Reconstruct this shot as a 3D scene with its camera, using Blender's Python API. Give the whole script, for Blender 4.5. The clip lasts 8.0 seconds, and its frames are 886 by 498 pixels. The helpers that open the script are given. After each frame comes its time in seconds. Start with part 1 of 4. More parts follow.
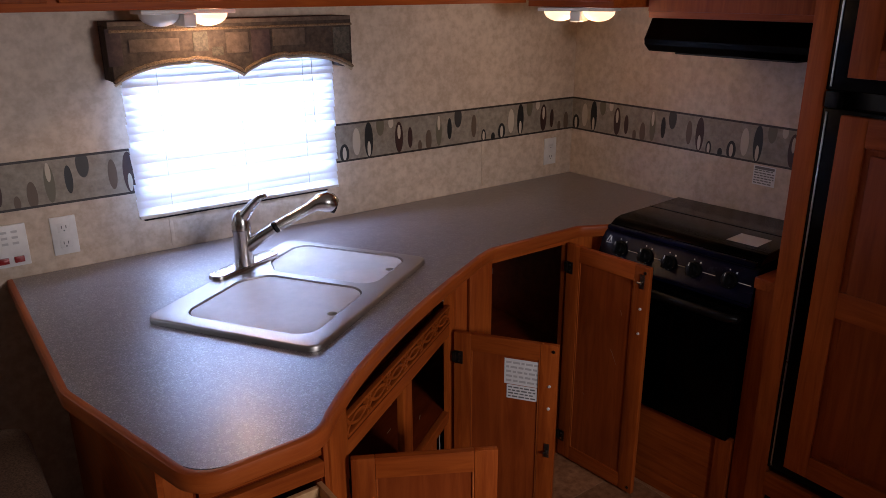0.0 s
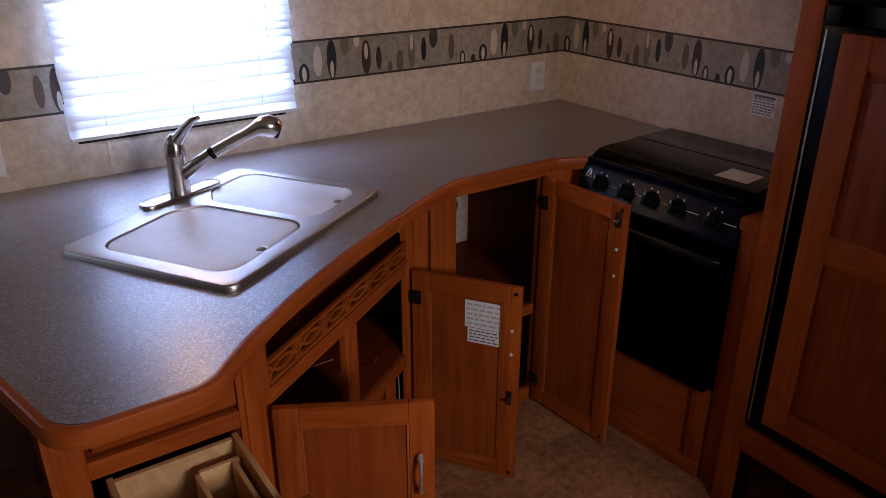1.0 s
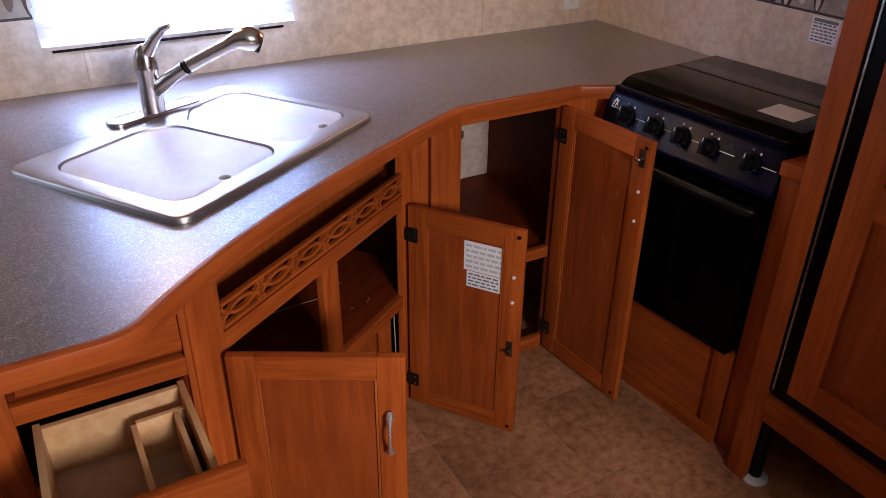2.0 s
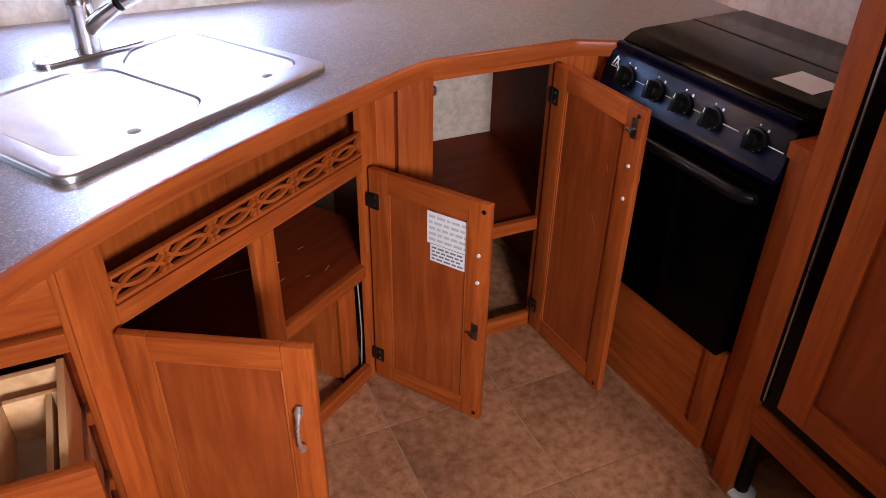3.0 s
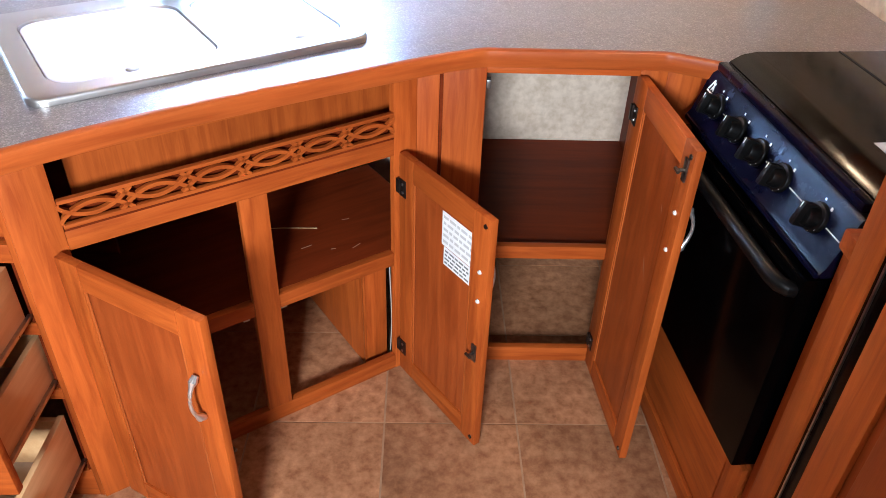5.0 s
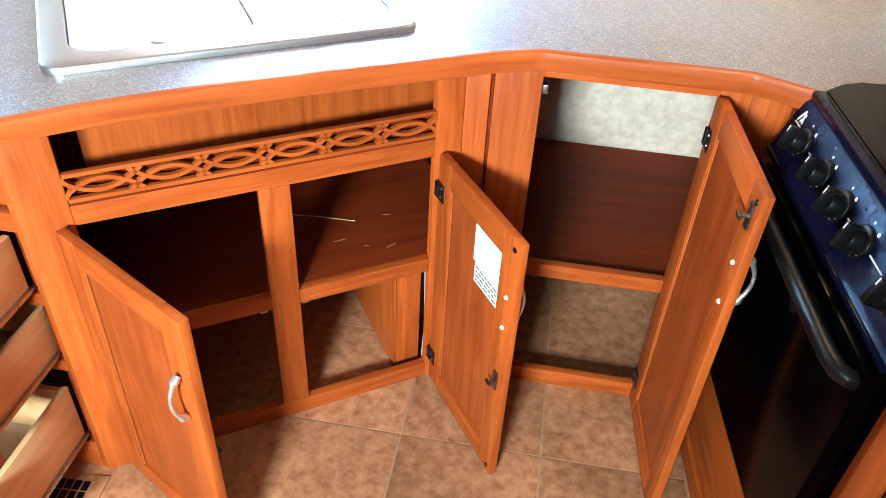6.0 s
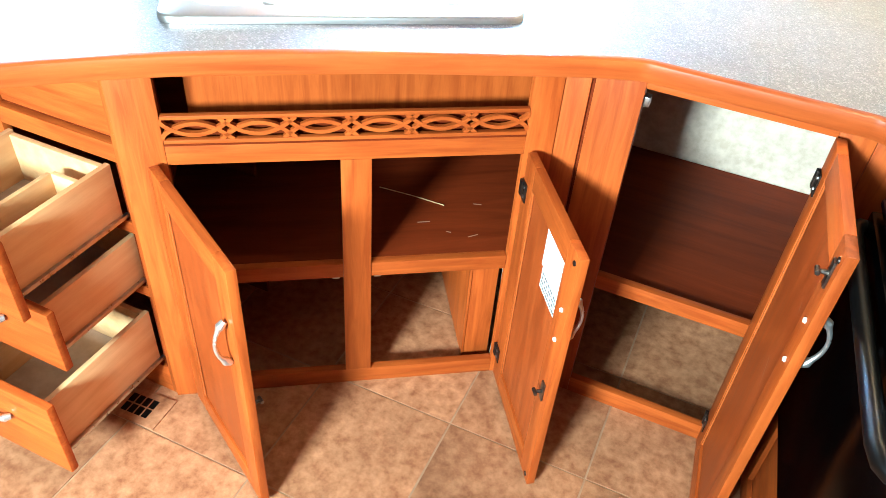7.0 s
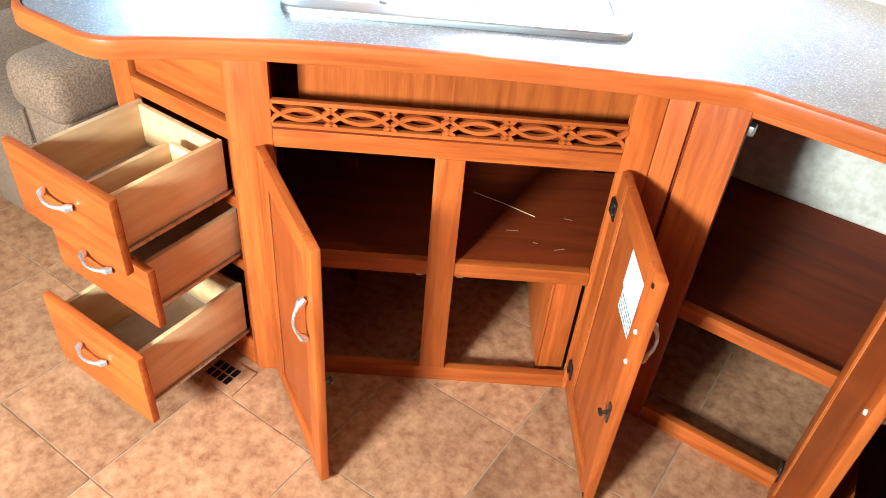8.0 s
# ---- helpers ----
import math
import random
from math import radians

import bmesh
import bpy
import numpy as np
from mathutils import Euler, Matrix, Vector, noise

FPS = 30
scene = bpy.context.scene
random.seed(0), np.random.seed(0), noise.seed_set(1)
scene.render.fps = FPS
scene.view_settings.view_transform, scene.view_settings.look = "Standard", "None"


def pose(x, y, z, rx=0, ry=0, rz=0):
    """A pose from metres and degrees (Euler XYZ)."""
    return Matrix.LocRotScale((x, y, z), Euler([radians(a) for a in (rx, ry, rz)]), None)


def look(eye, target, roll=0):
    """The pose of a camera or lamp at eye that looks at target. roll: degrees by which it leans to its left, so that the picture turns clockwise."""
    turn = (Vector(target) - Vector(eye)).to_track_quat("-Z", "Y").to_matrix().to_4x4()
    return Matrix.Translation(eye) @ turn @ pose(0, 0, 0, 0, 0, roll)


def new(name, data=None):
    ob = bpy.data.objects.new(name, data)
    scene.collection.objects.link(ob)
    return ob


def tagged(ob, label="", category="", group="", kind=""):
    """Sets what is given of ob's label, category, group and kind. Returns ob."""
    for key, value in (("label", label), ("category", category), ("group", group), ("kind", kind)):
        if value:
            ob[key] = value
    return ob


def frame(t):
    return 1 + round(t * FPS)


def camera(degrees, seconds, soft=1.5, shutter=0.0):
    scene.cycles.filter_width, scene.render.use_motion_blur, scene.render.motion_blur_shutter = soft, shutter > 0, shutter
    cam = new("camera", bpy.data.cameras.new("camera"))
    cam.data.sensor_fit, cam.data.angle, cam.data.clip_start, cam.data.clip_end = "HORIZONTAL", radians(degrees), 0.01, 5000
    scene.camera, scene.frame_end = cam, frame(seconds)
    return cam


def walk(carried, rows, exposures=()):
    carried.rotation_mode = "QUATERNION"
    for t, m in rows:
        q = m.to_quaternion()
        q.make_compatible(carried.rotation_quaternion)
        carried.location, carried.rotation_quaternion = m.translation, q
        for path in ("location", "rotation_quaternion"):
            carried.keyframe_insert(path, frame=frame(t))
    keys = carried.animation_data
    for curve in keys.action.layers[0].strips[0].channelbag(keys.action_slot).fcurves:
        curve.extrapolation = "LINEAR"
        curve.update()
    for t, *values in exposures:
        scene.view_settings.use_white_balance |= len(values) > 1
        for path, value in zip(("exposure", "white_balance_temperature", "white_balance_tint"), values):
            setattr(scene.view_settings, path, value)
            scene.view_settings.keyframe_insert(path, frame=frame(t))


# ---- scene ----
cam = camera(60.5, 8.0, soft=0.6)
PATH = [
    (0, (-2.462, -2.400, 1.7), (-1.349, -0.870, 1.052), -0.3),
    (0.5, (-2.330, -2.382, 1.663), (-1.253, -0.866, 0.927), -0.7),
    (1, (-2.202, -2.360, 1.637), (-1.174, -0.850, 0.822), 0.1),
    (1.5, (-2.108, -2.328, 1.601), (-1.140, -0.832, 0.693), 0.9),
    (2, (-1.973, -2.272, 1.57), (-1.105, -0.764, 0.585), 0.6),
    (2.2, (-1.897, -2.245, 1.562), (-1.060, -0.742, 0.541), 1.3),
    (3.3, (-1.581, -2.194, 1.519), (-0.963, -0.659, 0.396), 0.3),
    (3.5, (-1.516, -2.191, 1.521), (-0.968, -0.635, 0.391), -0.2),
    (4, (-1.345, -2.206, 1.515), (-1.003, -0.607, 0.362), 0.3),
    (4.5, (-1.214, -2.214, 1.506), (-1.034, -0.589, 0.355), 0.9),
    (5.8, (-0.985, -2.013, 1.492), (-1.117, -0.439, 0.265), 3.6),
    (6, (-0.970, -1.993, 1.489), (-1.163, -0.432, 0.253), 3.5),
    (6.5, (-0.886, -1.945, 1.496), (-1.249, -0.440, 0.23), 4.2),
    (7, (-0.824, -1.926, 1.495), (-1.381, -0.497, 0.212), 4.9),
    (7.5, (-0.788, -1.920, 1.497), (-1.471, -0.537, 0.224), 5.6),
    (8, (-0.774, -1.934, 1.491), (-1.579, -0.615, 0.222), 5.4),
]
EXPOSURE = [(0, 0.55, 6150, 22), (1.0, 0.55, 6150, 22), (1.5, 1.0, 6150, 22), (2.2, 1.75, 6000, 22), (3.3, 2.4, 5650, 20), (4.5, 2.87, 5450, 13),
            (6.0, 3.83, 4980, -10), (7.0, 4.25, 4780, -16), (8.0, 4.1, 4720, -14)]
walk(cam, [(t, look(eye, target, roll)) for t, eye, target, roll in PATH], EXPOSURE)

# ---- world, windows' daylight and lamps ----
world = bpy.data.worlds.new("daylight")
scene.world = world
world.use_nodes = True
wn = world.node_tree
sky = wn.nodes.new("ShaderNodeTexSky")
sky.sky_type, sky.sun_disc = "NISHITA", False
sky.sun_elevation, sky.sun_rotation = radians(38), radians(250)
wn.nodes["Background"].inputs["Strength"].default_value = 0.12
wn.links.new(sky.outputs["Color"], wn.nodes["Background"].inputs["Color"])


def area_lamp(name, at, target, w, h, watts, colour):
    data = bpy.data.lights.new(name, "AREA")
    data.shape, data.size, data.size_y, data.energy, data.color = "RECTANGLE", w, h, watts, colour
    ob = new(name, data)
    ob.matrix_world = look(at, target)
    return ob


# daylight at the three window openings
area_lamp("window_daylight", (-1.555, 0.20, 1.40), (-1.555, -1, 1.1), 0.72, 0.70, 30, (0.48, 0.66, 1.0))
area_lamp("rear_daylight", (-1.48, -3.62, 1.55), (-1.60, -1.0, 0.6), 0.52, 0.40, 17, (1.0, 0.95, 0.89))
area_lamp("side_daylight", (-3.28, 0.10, 1.42), (-3.2, -1.2, 0.7), 0.66, 0.66, 2.0, (0.72, 0.84, 1.0))


# ---- materials ----
def nodes_of(name):
    m = bpy.data.materials.new(name)
    m.use_nodes = True
    nt = m.node_tree
    return m, nt, nt.nodes["Principled BSDF"]


def rgba(c):
    return (c[0], c[1], c[2], 1)


def surface(name, dark, light, stretch=(1, 1, 1), scale=8.0, rough=0.5, metal=0.0, bump=0.0, bump_scale=60.0,
            wide=0.25, spread=(0.35, 0.65), coat=0.0, vary=0.0, distortion=0.0, spec=0.5):
    """Two-tone grain, a slow large-scale change over it, fine relief and uneven gloss."""
    m, nt, b = nodes_of(name)
    N, L = nt.nodes.new, nt.links.new
    tc, info = N("ShaderNodeTexCoord"), N("ShaderNodeObjectInfo")
    add = N("ShaderNodeVectorMath")
    sc = N("ShaderNodeVectorMath")
    sc.operation = "SCALE"
    comb = N("ShaderNodeCombineXYZ")
    for k in range(3):
        L(info.outputs["Random"], comb.inputs[k])
    L(comb.outputs[0], sc.inputs[0])
    sc.inputs["Scale"].default_value = 13.0
    L(tc.outputs["Object"], add.inputs[0])
    L(sc.outputs[0], add.inputs[1])
    mp = N("ShaderNodeMapping")
    mp.inputs["Scale"].default_value = stretch
    L(add.outputs[0], mp.inputs[0])
    n1 = N("ShaderNodeTexNoise")
    n1.inputs["Scale"].default_value, n1.inputs["Detail"].default_value, n1.inputs["Roughness"].default_value = scale, 6, 0.62
    n1.inputs["Distortion"].default_value = distortion
    L(mp.outputs[0], n1.inputs["Vector"])
    ramp = N("ShaderNodeValToRGB")
    ramp.color_ramp.elements[0].position, ramp.color_ramp.elements[1].position = spread
    ramp.color_ramp.elements[0].color, ramp.color_ramp.elements[1].color = rgba(dark), rgba(light)
    L(n1.outputs["Fac"], ramp.inputs["Fac"])
    n2 = N("ShaderNodeTexNoise")
    n2.inputs["Scale"].default_value, n2.inputs["Detail"].default_value = 2.3, 3
    L(add.outputs[0], n2.inputs["Vector"])
    mr = N("ShaderNodeMapRange")
    mr.inputs["From Min"].default_value, mr.inputs["From Max"].default_value = 0.3, 0.7
    mr.inputs["To Min"].default_value, mr.inputs["To Max"].default_value = 1 - wide, 1 + wide * 0.4
    L(n2.outputs["Fac"], mr.inputs["Value"])
    mul = N("ShaderNodeVectorMath")
    mul.operation = "SCALE"
    L(ramp.outputs["Color"], mul.inputs[0])
    L(mr.outputs[0], mul.inputs["Scale"])
    colour = mul.outputs[0]
    if vary:
        mv = N("ShaderNodeMapRange")
        mv.inputs["To Min"].default_value, mv.inputs["To Max"].default_value = 1 - vary, 1 + vary
        L(info.outputs["Random"], mv.inputs["Value"])
        m3 = N("ShaderNodeVectorMath")
        m3.operation = "SCALE"
        L(colour, m3.inputs[0])
        L(mv.outputs[0], m3.inputs["Scale"])
        colour = m3.outputs[0]
    L(colour, b.inputs["Base Color"])
    rr = N("ShaderNodeMapRange")
    rr.inputs["To Min"].default_value, rr.inputs["To Max"].default_value = max(rough - 0.1, 0.02), min(rough + 0.1, 1)
    L(n1.outputs["Fac"], rr.inputs["Value"])
    L(rr.outputs[0], b.inputs["Roughness"])
    b.inputs["Metallic"].default_value = metal
    b.inputs["Specular IOR Level"].default_value = spec
    b.inputs["Coat Weight"].default_value = coat
    b.inputs["Coat Roughness"].default_value = 0.25
    if bump:
        n3 = N("ShaderNodeTexNoise")
        n3.inputs["Scale"].default_value, n3.inputs["Detail"].default_value = bump_scale, 4
        L(mp.outputs[0], n3.inputs["Vector"])
        bp = N("ShaderNodeBump")
        bp.inputs["Strength"].default_value, bp.inputs["Distance"].default_value = bump, 0.002
        L(n3.outputs["Fac"], bp.inputs["Height"])
        L(bp.outputs[0], b.inputs["Normal"])
    return m


def speckled(name, base, fleck_light, fleck_dark, rough):
    """Laminate: a plain ground with fine light and dark flecks."""
    m, nt, b = nodes_of(name)
    N, L = nt.nodes.new, nt.links.new
    tc = N("ShaderNodeTexCoord")
    ground = N("ShaderNodeTexNoise")
    ground.inputs["Scale"].default_value, ground.inputs["Detail"].default_value = 38, 5
    L(tc.outputs["Object"], ground.inputs["Vector"])
    r0 = N("ShaderNodeValToRGB")
    r0.color_ramp.elements[0].position, r0.color_ramp.elements[1].position = 0.3, 0.7
    r0.color_ramp.elements[0].color = rgba([c * 0.75 for c in base])
    r0.color_ramp.elements[1].color = rgba([c * 1.2 for c in base])
    L(ground.outputs["Fac"], r0.inputs["Fac"])
    cols = r0.outputs["Color"]
    for size, colour, lim in ((470, fleck_light, 0.13), (400, fleck_dark, 0.15), (300, fleck_light, 0.06)):
        v = N("ShaderNodeTexVoronoi")
        v.inputs["Scale"].default_value = size
        L(tc.outputs["Object"], v.inputs["Vector"])
        sep = N("ShaderNodeSeparateColor")
        L(v.outputs["Color"], sep.inputs[0])
        lt = N("ShaderNodeMath")
        lt.operation = "LESS_THAN"
        lt.inputs[1].default_value = lim
        L(sep.outputs[0], lt.inputs[0])
        mx = N("ShaderNodeMix")
        mx.data_type = "RGBA"
        mx.inputs["B"].default_value = rgba(colour)
        L(lt.outputs[0], mx.inputs["Factor"])
        L(cols, mx.inputs["A"])
        cols = mx.outputs["Result"]
    L(cols, b.inputs["Base Color"])
    b.inputs["Specular IOR Level"].default_value = 0.9
    b.inputs["Coat Weight"].default_value, b.inputs["Coat Roughness"].default_value = 0.9, 0.36
    n = N("ShaderNodeTexNoise")
    n.inputs["Scale"].default_value = 5
    L(tc.outputs["Object"], n.inputs["Vector"])
    rr = N("ShaderNodeMapRange")
    rr.inputs["To Min"].default_value, rr.inputs["To Max"].default_value = rough - 0.02, rough + 0.03
    L(n.outputs["Fac"], rr.inputs["Value"])
    L(rr.outputs[0], b.inputs["Roughness"])
    bp = N("ShaderNodeBump")
    bp.inputs["Strength"].default_value, bp.inputs["Distance"].default_value = 0.12, 0.0006
    g2 = N("ShaderNodeTexNoise")
    g2.inputs["Scale"].default_value = 260
    L(tc.outputs["Object"], g2.inputs["Vector"])
    L(g2.outputs["Fac"], bp.inputs["Height"])
    L(bp.outputs[0], b.inputs["Normal"])
    return m


def plain(name, c, rough=0.5, metal=0.0):
    m, nt, b = nodes_of(name)
    b.inputs["Base Color"].default_value, b.inputs["Roughness"].default_value = rgba(c), rough
    b.inputs["Metallic"].default_value = metal
    return m


def lit(name, c, strength):
    m, nt, b = nodes_of(name)
    b.inputs["Base Color"].default_value = rgba(c)
    b.inputs["Emission Color"].default_value, b.inputs["Emission Strength"].default_value = rgba(c), strength
    return m


CH_D, CH_L = (0.285, 0.053, 0.0075), (0.43, 0.095, 0.013)
WOOD_Z = surface("cherry_upright_grain", CH_D, CH_L, (9, 9, 0.7), 6, 0.42, bump=0.12, spec=0.14, vary=0.10, distortion=0.6)
WOOD_X = surface("cherry_level_grain", CH_D, CH_L, (0.7, 9, 9), 6, 0.42, bump=0.12, spec=0.14, vary=0.10, distortion=0.6)
WOOD_Y = surface("cherry_depth_grain", CH_D, CH_L, (9, 0.7, 9), 6, 0.42, bump=0.12, spec=0.14, vary=0.10, distortion=0.6)
BAND = surface("cherry_edge_band", (0.31, 0.060, 0.010), (0.43, 0.097, 0.016), (0.8, 0.8, 12), 5, 0.36, bump=0.06, spec=0.22, distortion=0.3)
# Bead is glossier, and its cherry is lightened to paint in a highlight.
BEAD_GLINT = surface("cherry_bead_with_glint", (0.36, 0.080, 0.014), (0.46, 0.115, 0.022), (9, 9, 0.7), 6, 0.22, spec=0.6)
PANEL = surface("cherry_door_panel", (0.235, 0.043, 0.007), (0.335, 0.070, 0.0115), (7, 7, 0.6), 5, 0.42, bump=0.1, spec=0.16, distortion=0.8)
# Dark shelf veneer, darkened further to put interior shade into the colour.
VENEER_SHADE = surface("dark_veneer_with_shade", (0.105, 0.015, 0.003), (0.160, 0.025, 0.005), (0.5, 5, 5), 5, 0.4, bump=0.06, spec=0.06, distortion=0.7)
BIRCH = surface("pale_drawer_birch", (0.57, 0.31, 0.125), (0.69, 0.43, 0.200), (6, 0.6, 6), 5, 0.5, bump=0.08)
BIRCH_IN = surface("drawer_bottom_board", (0.36, 0.25, 0.17), (0.46, 0.33, 0.23), (3, 3, 3), 8, 0.55, bump=0.05)
LAM = speckled("speckled_grey_laminate", (0.140, 0.116, 0.121), (0.30, 0.27, 0.28), (0.055, 0.046, 0.05), 0.31)
WALL = surface("beige_mottled_wallboard", (0.54, 0.42, 0.305), (0.70, 0.575, 0.445), (1, 1, 1), 34, 0.55, bump=0.12, bump_scale=90, wide=0.12, spread=(0.36, 0.62))
# Unseen walls get this dark tone to cut light bounced into the kitchen.
DIMWALL = surface("low_bounce_wallboard", (0.11, 0.083, 0.06), (0.15, 0.115, 0.085), (1, 1, 1), 22, 0.7, bump=0.1, bump_scale=90, wide=0.10)
CEIL = surface("white_ceiling_board", (0.42, 0.39, 0.34), (0.48, 0.45, 0.40), (1, 1, 1), 30, 0.8, bump=0.1)
BORDER = surface("taupe_border_paper", (0.24, 0.20, 0.15), (0.36, 0.31, 0.24), (1, 1, 1), 45, 0.5, wide=0.15)
STAIN = surface("steel_satin", (0.50, 0.48, 0.46), (0.56, 0.54, 0.52), (1, 1, 1), 3, 0.40, metal=1.0, wide=0.04)
NICKEL = surface("brushed_nickel", (0.60, 0.58, 0.55), (0.72, 0.70, 0.67), (20, 20, 2), 12, 0.22, metal=1.0)
SATIN = surface("satin_nickel_pull", (0.76, 0.74, 0.71), (0.86, 0.84, 0.81), (20, 20, 2), 12, 0.36, metal=0.9)
COVER = surface("white_sink_board", (0.74, 0.72, 0.71), (0.82, 0.80, 0.79), (1, 1, 1), 20, 0.42, wide=0.06, coat=0.3)
BLACK = surface("black_enamel", (0.0004, 0.0004, 0.0005), (0.0009, 0.0009, 0.001), (1, 1, 1), 30, 0.2, wide=0.1, spec=0.06)
LIDBLK = surface("black_lid_enamel", (0.001, 0.001, 0.001), (0.003, 0.003, 0.003), (1, 1, 1), 30, 0.17, wide=0.1, spec=0.16)
BLACKM = surface("black_matt_plastic", (0.0015, 0.0015, 0.0015), (0.004, 0.004, 0.004), (1, 1, 1), 40, 0.38, bump=0.15, spec=0.2)
BLUEBLK = surface("blue_black_panel", (0.0017, 0.0023, 0.0115), (0.0021, 0.0029, 0.0140), (1, 1, 1), 30, 0.25, wide=0.03, spec=0.10)
WHITE = surface("white_plastic", (0.68, 0.67, 0.64), (0.78, 0.77, 0.74), (1, 1, 1), 20, 0.35, wide=0.05)
PAPER = surface("white_label_paper", (0.76, 0.76, 0.75), (0.82, 0.82, 0.80), (1, 1, 1), 30, 0.6, wide=0.06)
INK = plain("dark_print", (0.16, 0.16, 0.16), 0.6)
GREYINK = plain("grey_print", (0.50, 0.49, 0.48), 0.6)
HINGE = surface("antique_bronze", (0.03, 0.022, 0.018), (0.07, 0.05, 0.04), (1, 1, 1), 50, 0.35, metal=0.8)
CATCH = surface("worn_bronze_catch", (0.07, 0.058, 0.05), (0.22, 0.19, 0.16), (1, 1, 1), 60, 0.3, metal=0.9)
STEEL = surface("zinc_steel", (0.42, 0.41, 0.40), (0.55, 0.54, 0.52), (1, 1, 1), 50, 0.3, metal=1.0)
RED = plain("red_rocker", (0.25, 0.012, 0.012), 0.3)
TILE = surface("brown_stone_vinyl", (0.225, 0.083, 0.033), (0.49, 0.232, 0.108), (1, 1, 1), 38, 0.46, spec=0.25, bump=0.2, bump_scale=120, wide=0.34, spread=(0.28, 0.68), vary=0.06, distortion=0.1)
GROUT = surface("tan_joint", (0.31, 0.17, 0.088), (0.40, 0.235, 0.13), (1, 1, 1), 30, 0.6)
FABRIC = surface("brown_tweed", (0.105, 0.055, 0.028), (0.27, 0.155, 0.085), (1, 1, 1), 210, 0.95, bump=0.6, bump_scale=600, wide=0.3)
VALF = surface("tapestry_brown", (0.036, 0.026, 0.021), (0.085, 0.062, 0.050), (1, 1, 1), 60, 0.95, bump=0.4, bump_scale=300)
VALT = surface("tapestry_tan", (0.085, 0.060, 0.046), (0.15, 0.110, 0.085), (1, 1, 1), 60, 0.95, bump=0.4, bump_scale=300)
VALG = surface("tapestry_grey", (0.05, 0.046, 0.040), (0.12, 0.105, 0.085), (1, 1, 1), 90, 0.95, bump=0.4, bump_scale=300)
VALP = surface("tapestry_plum", (0.045, 0.028, 0.03), (0.085, 0.055, 0.055), (1, 1, 1), 60, 0.95, bump=0.4, bump_scale=300)
ROPE = surface("tan_braid", (0.10, 0.06, 0.035), (0.24, 0.16, 0.09), (1, 1, 1), 200, 0.8, bump=0.5)
PIPE = plain("cream_piping", (0.42, 0.32, 0.22), 0.8)
LENS = lit("lit_lens", (1.0, 0.66, 0.36), 1.1)
SCUFF = plain("pale_scuff", (0.36, 0.18, 0.095), 0.6)
WIRE = plain("white_wire", (0.42, 0.38, 0.32), 0.4)


def slat_material():
    m, nt, b = nodes_of("white_vinyl_slat")
    N, L = nt.nodes.new, nt.links.new
    tr, mx = N("ShaderNodeBsdfTranslucent"), N("ShaderNodeMixShader")
    tr.inputs["Color"].default_value = (0.86, 0.89, 0.95, 1)
    b.inputs["Base Color"].default_value, b.inputs["Roughness"].default_value = (0.82, 0.83, 0.85, 1), 0.4
    mx.inputs["Fac"].default_value = 0.11
    L(b.outputs[0], mx.inputs[1])
    L(tr.outputs[0], mx.inputs[2])
    L(mx.outputs[0], nt.nodes["Material Output"].inputs["Surface"])
    return m


SLAT = slat_material()


def glass_material():
    m, nt, b = nodes_of("window_glass")
    b.inputs["Base Color"].default_value, b.inputs["Roughness"].default_value = (0.95, 0.97, 0.98, 1), 0.02
    b.inputs["Transmission Weight"].default_value, b.inputs["IOR"].default_value = 1.0, 1.45
    return m


GLASS = glass_material()


# ---- building helpers ----
def box(bm, x0, x1, y0, y1, z0, z1, bev=0.0, m=None):
    made = bmesh.ops.create_cube(bm, size=1.0, matrix=Matrix.Translation(((x0 + x1) / 2, (y0 + y1) / 2, (z0 + z1) / 2))
                                 @ Matrix.Diagonal((abs(x1 - x0), abs(y1 - y0), abs(z1 - z0), 1)))
    vs = made["verts"]
    if bev:
        es = list({e for v in vs for e in v.link_edges})
        out = bmesh.ops.bevel(bm, geom=es, offset=bev, segments=2, affect="EDGES", profile=0.6)
        vs = list({v for f in out["faces"] for v in f.verts} | {v for v in vs if v.is_valid})
    if m is not None:
        bmesh.ops.transform(bm, matrix=m, verts=vs)
    return bm


def boxes(*specs, bev=0.0015):
    bm = bmesh.new()
    for s in specs:
        box(bm, *s, bev=bev)
    return bm


def rod(bm, a, b, r0, r1=None, seg=16, caps=True):
    a, b = Vector(a), Vector(b)
    d = b - a
    made = bmesh.ops.create_cone(bm, cap_ends=caps, segments=seg, radius1=r0, radius2=r0 if r1 is None else r1, depth=d.length)
    bmesh.ops.transform(bm, matrix=Matrix.Translation((a + b) / 2) @ d.to_track_quat("Z", "Y").to_matrix().to_4x4(), verts=made["verts"])
    return bm


def tube(pts, radii, seg=10):
    """A round bar along pts, with a radius at each."""
    bm = bmesh.new()
    pts = [Vector(p) for p in pts]
    rings = []
    for i, p in enumerate(pts):
        d = (pts[min(i + 1, len(pts) - 1)] - pts[max(i - 1, 0)]).normalized()
        side = d.cross(Vector((0.13, 0.21, 1))).normalized()
        up = side.cross(d)
        r = radii[i] if isinstance(radii, (list, tuple)) else radii
        rings.append([bm.verts.new(p + (side * math.cos(2 * math.pi * k / seg) + up * math.sin(2 * math.pi * k / seg)) * r) for k in range(seg)])
    for a, b in zip(rings, rings[1:]):
        for k in range(seg):
            bm.faces.new((a[k], a[(k + 1) % seg], b[(k + 1) % seg], b[k]))
    bm.faces.new(rings[0][::-1])
    bm.faces.new(rings[-1])
    return bm


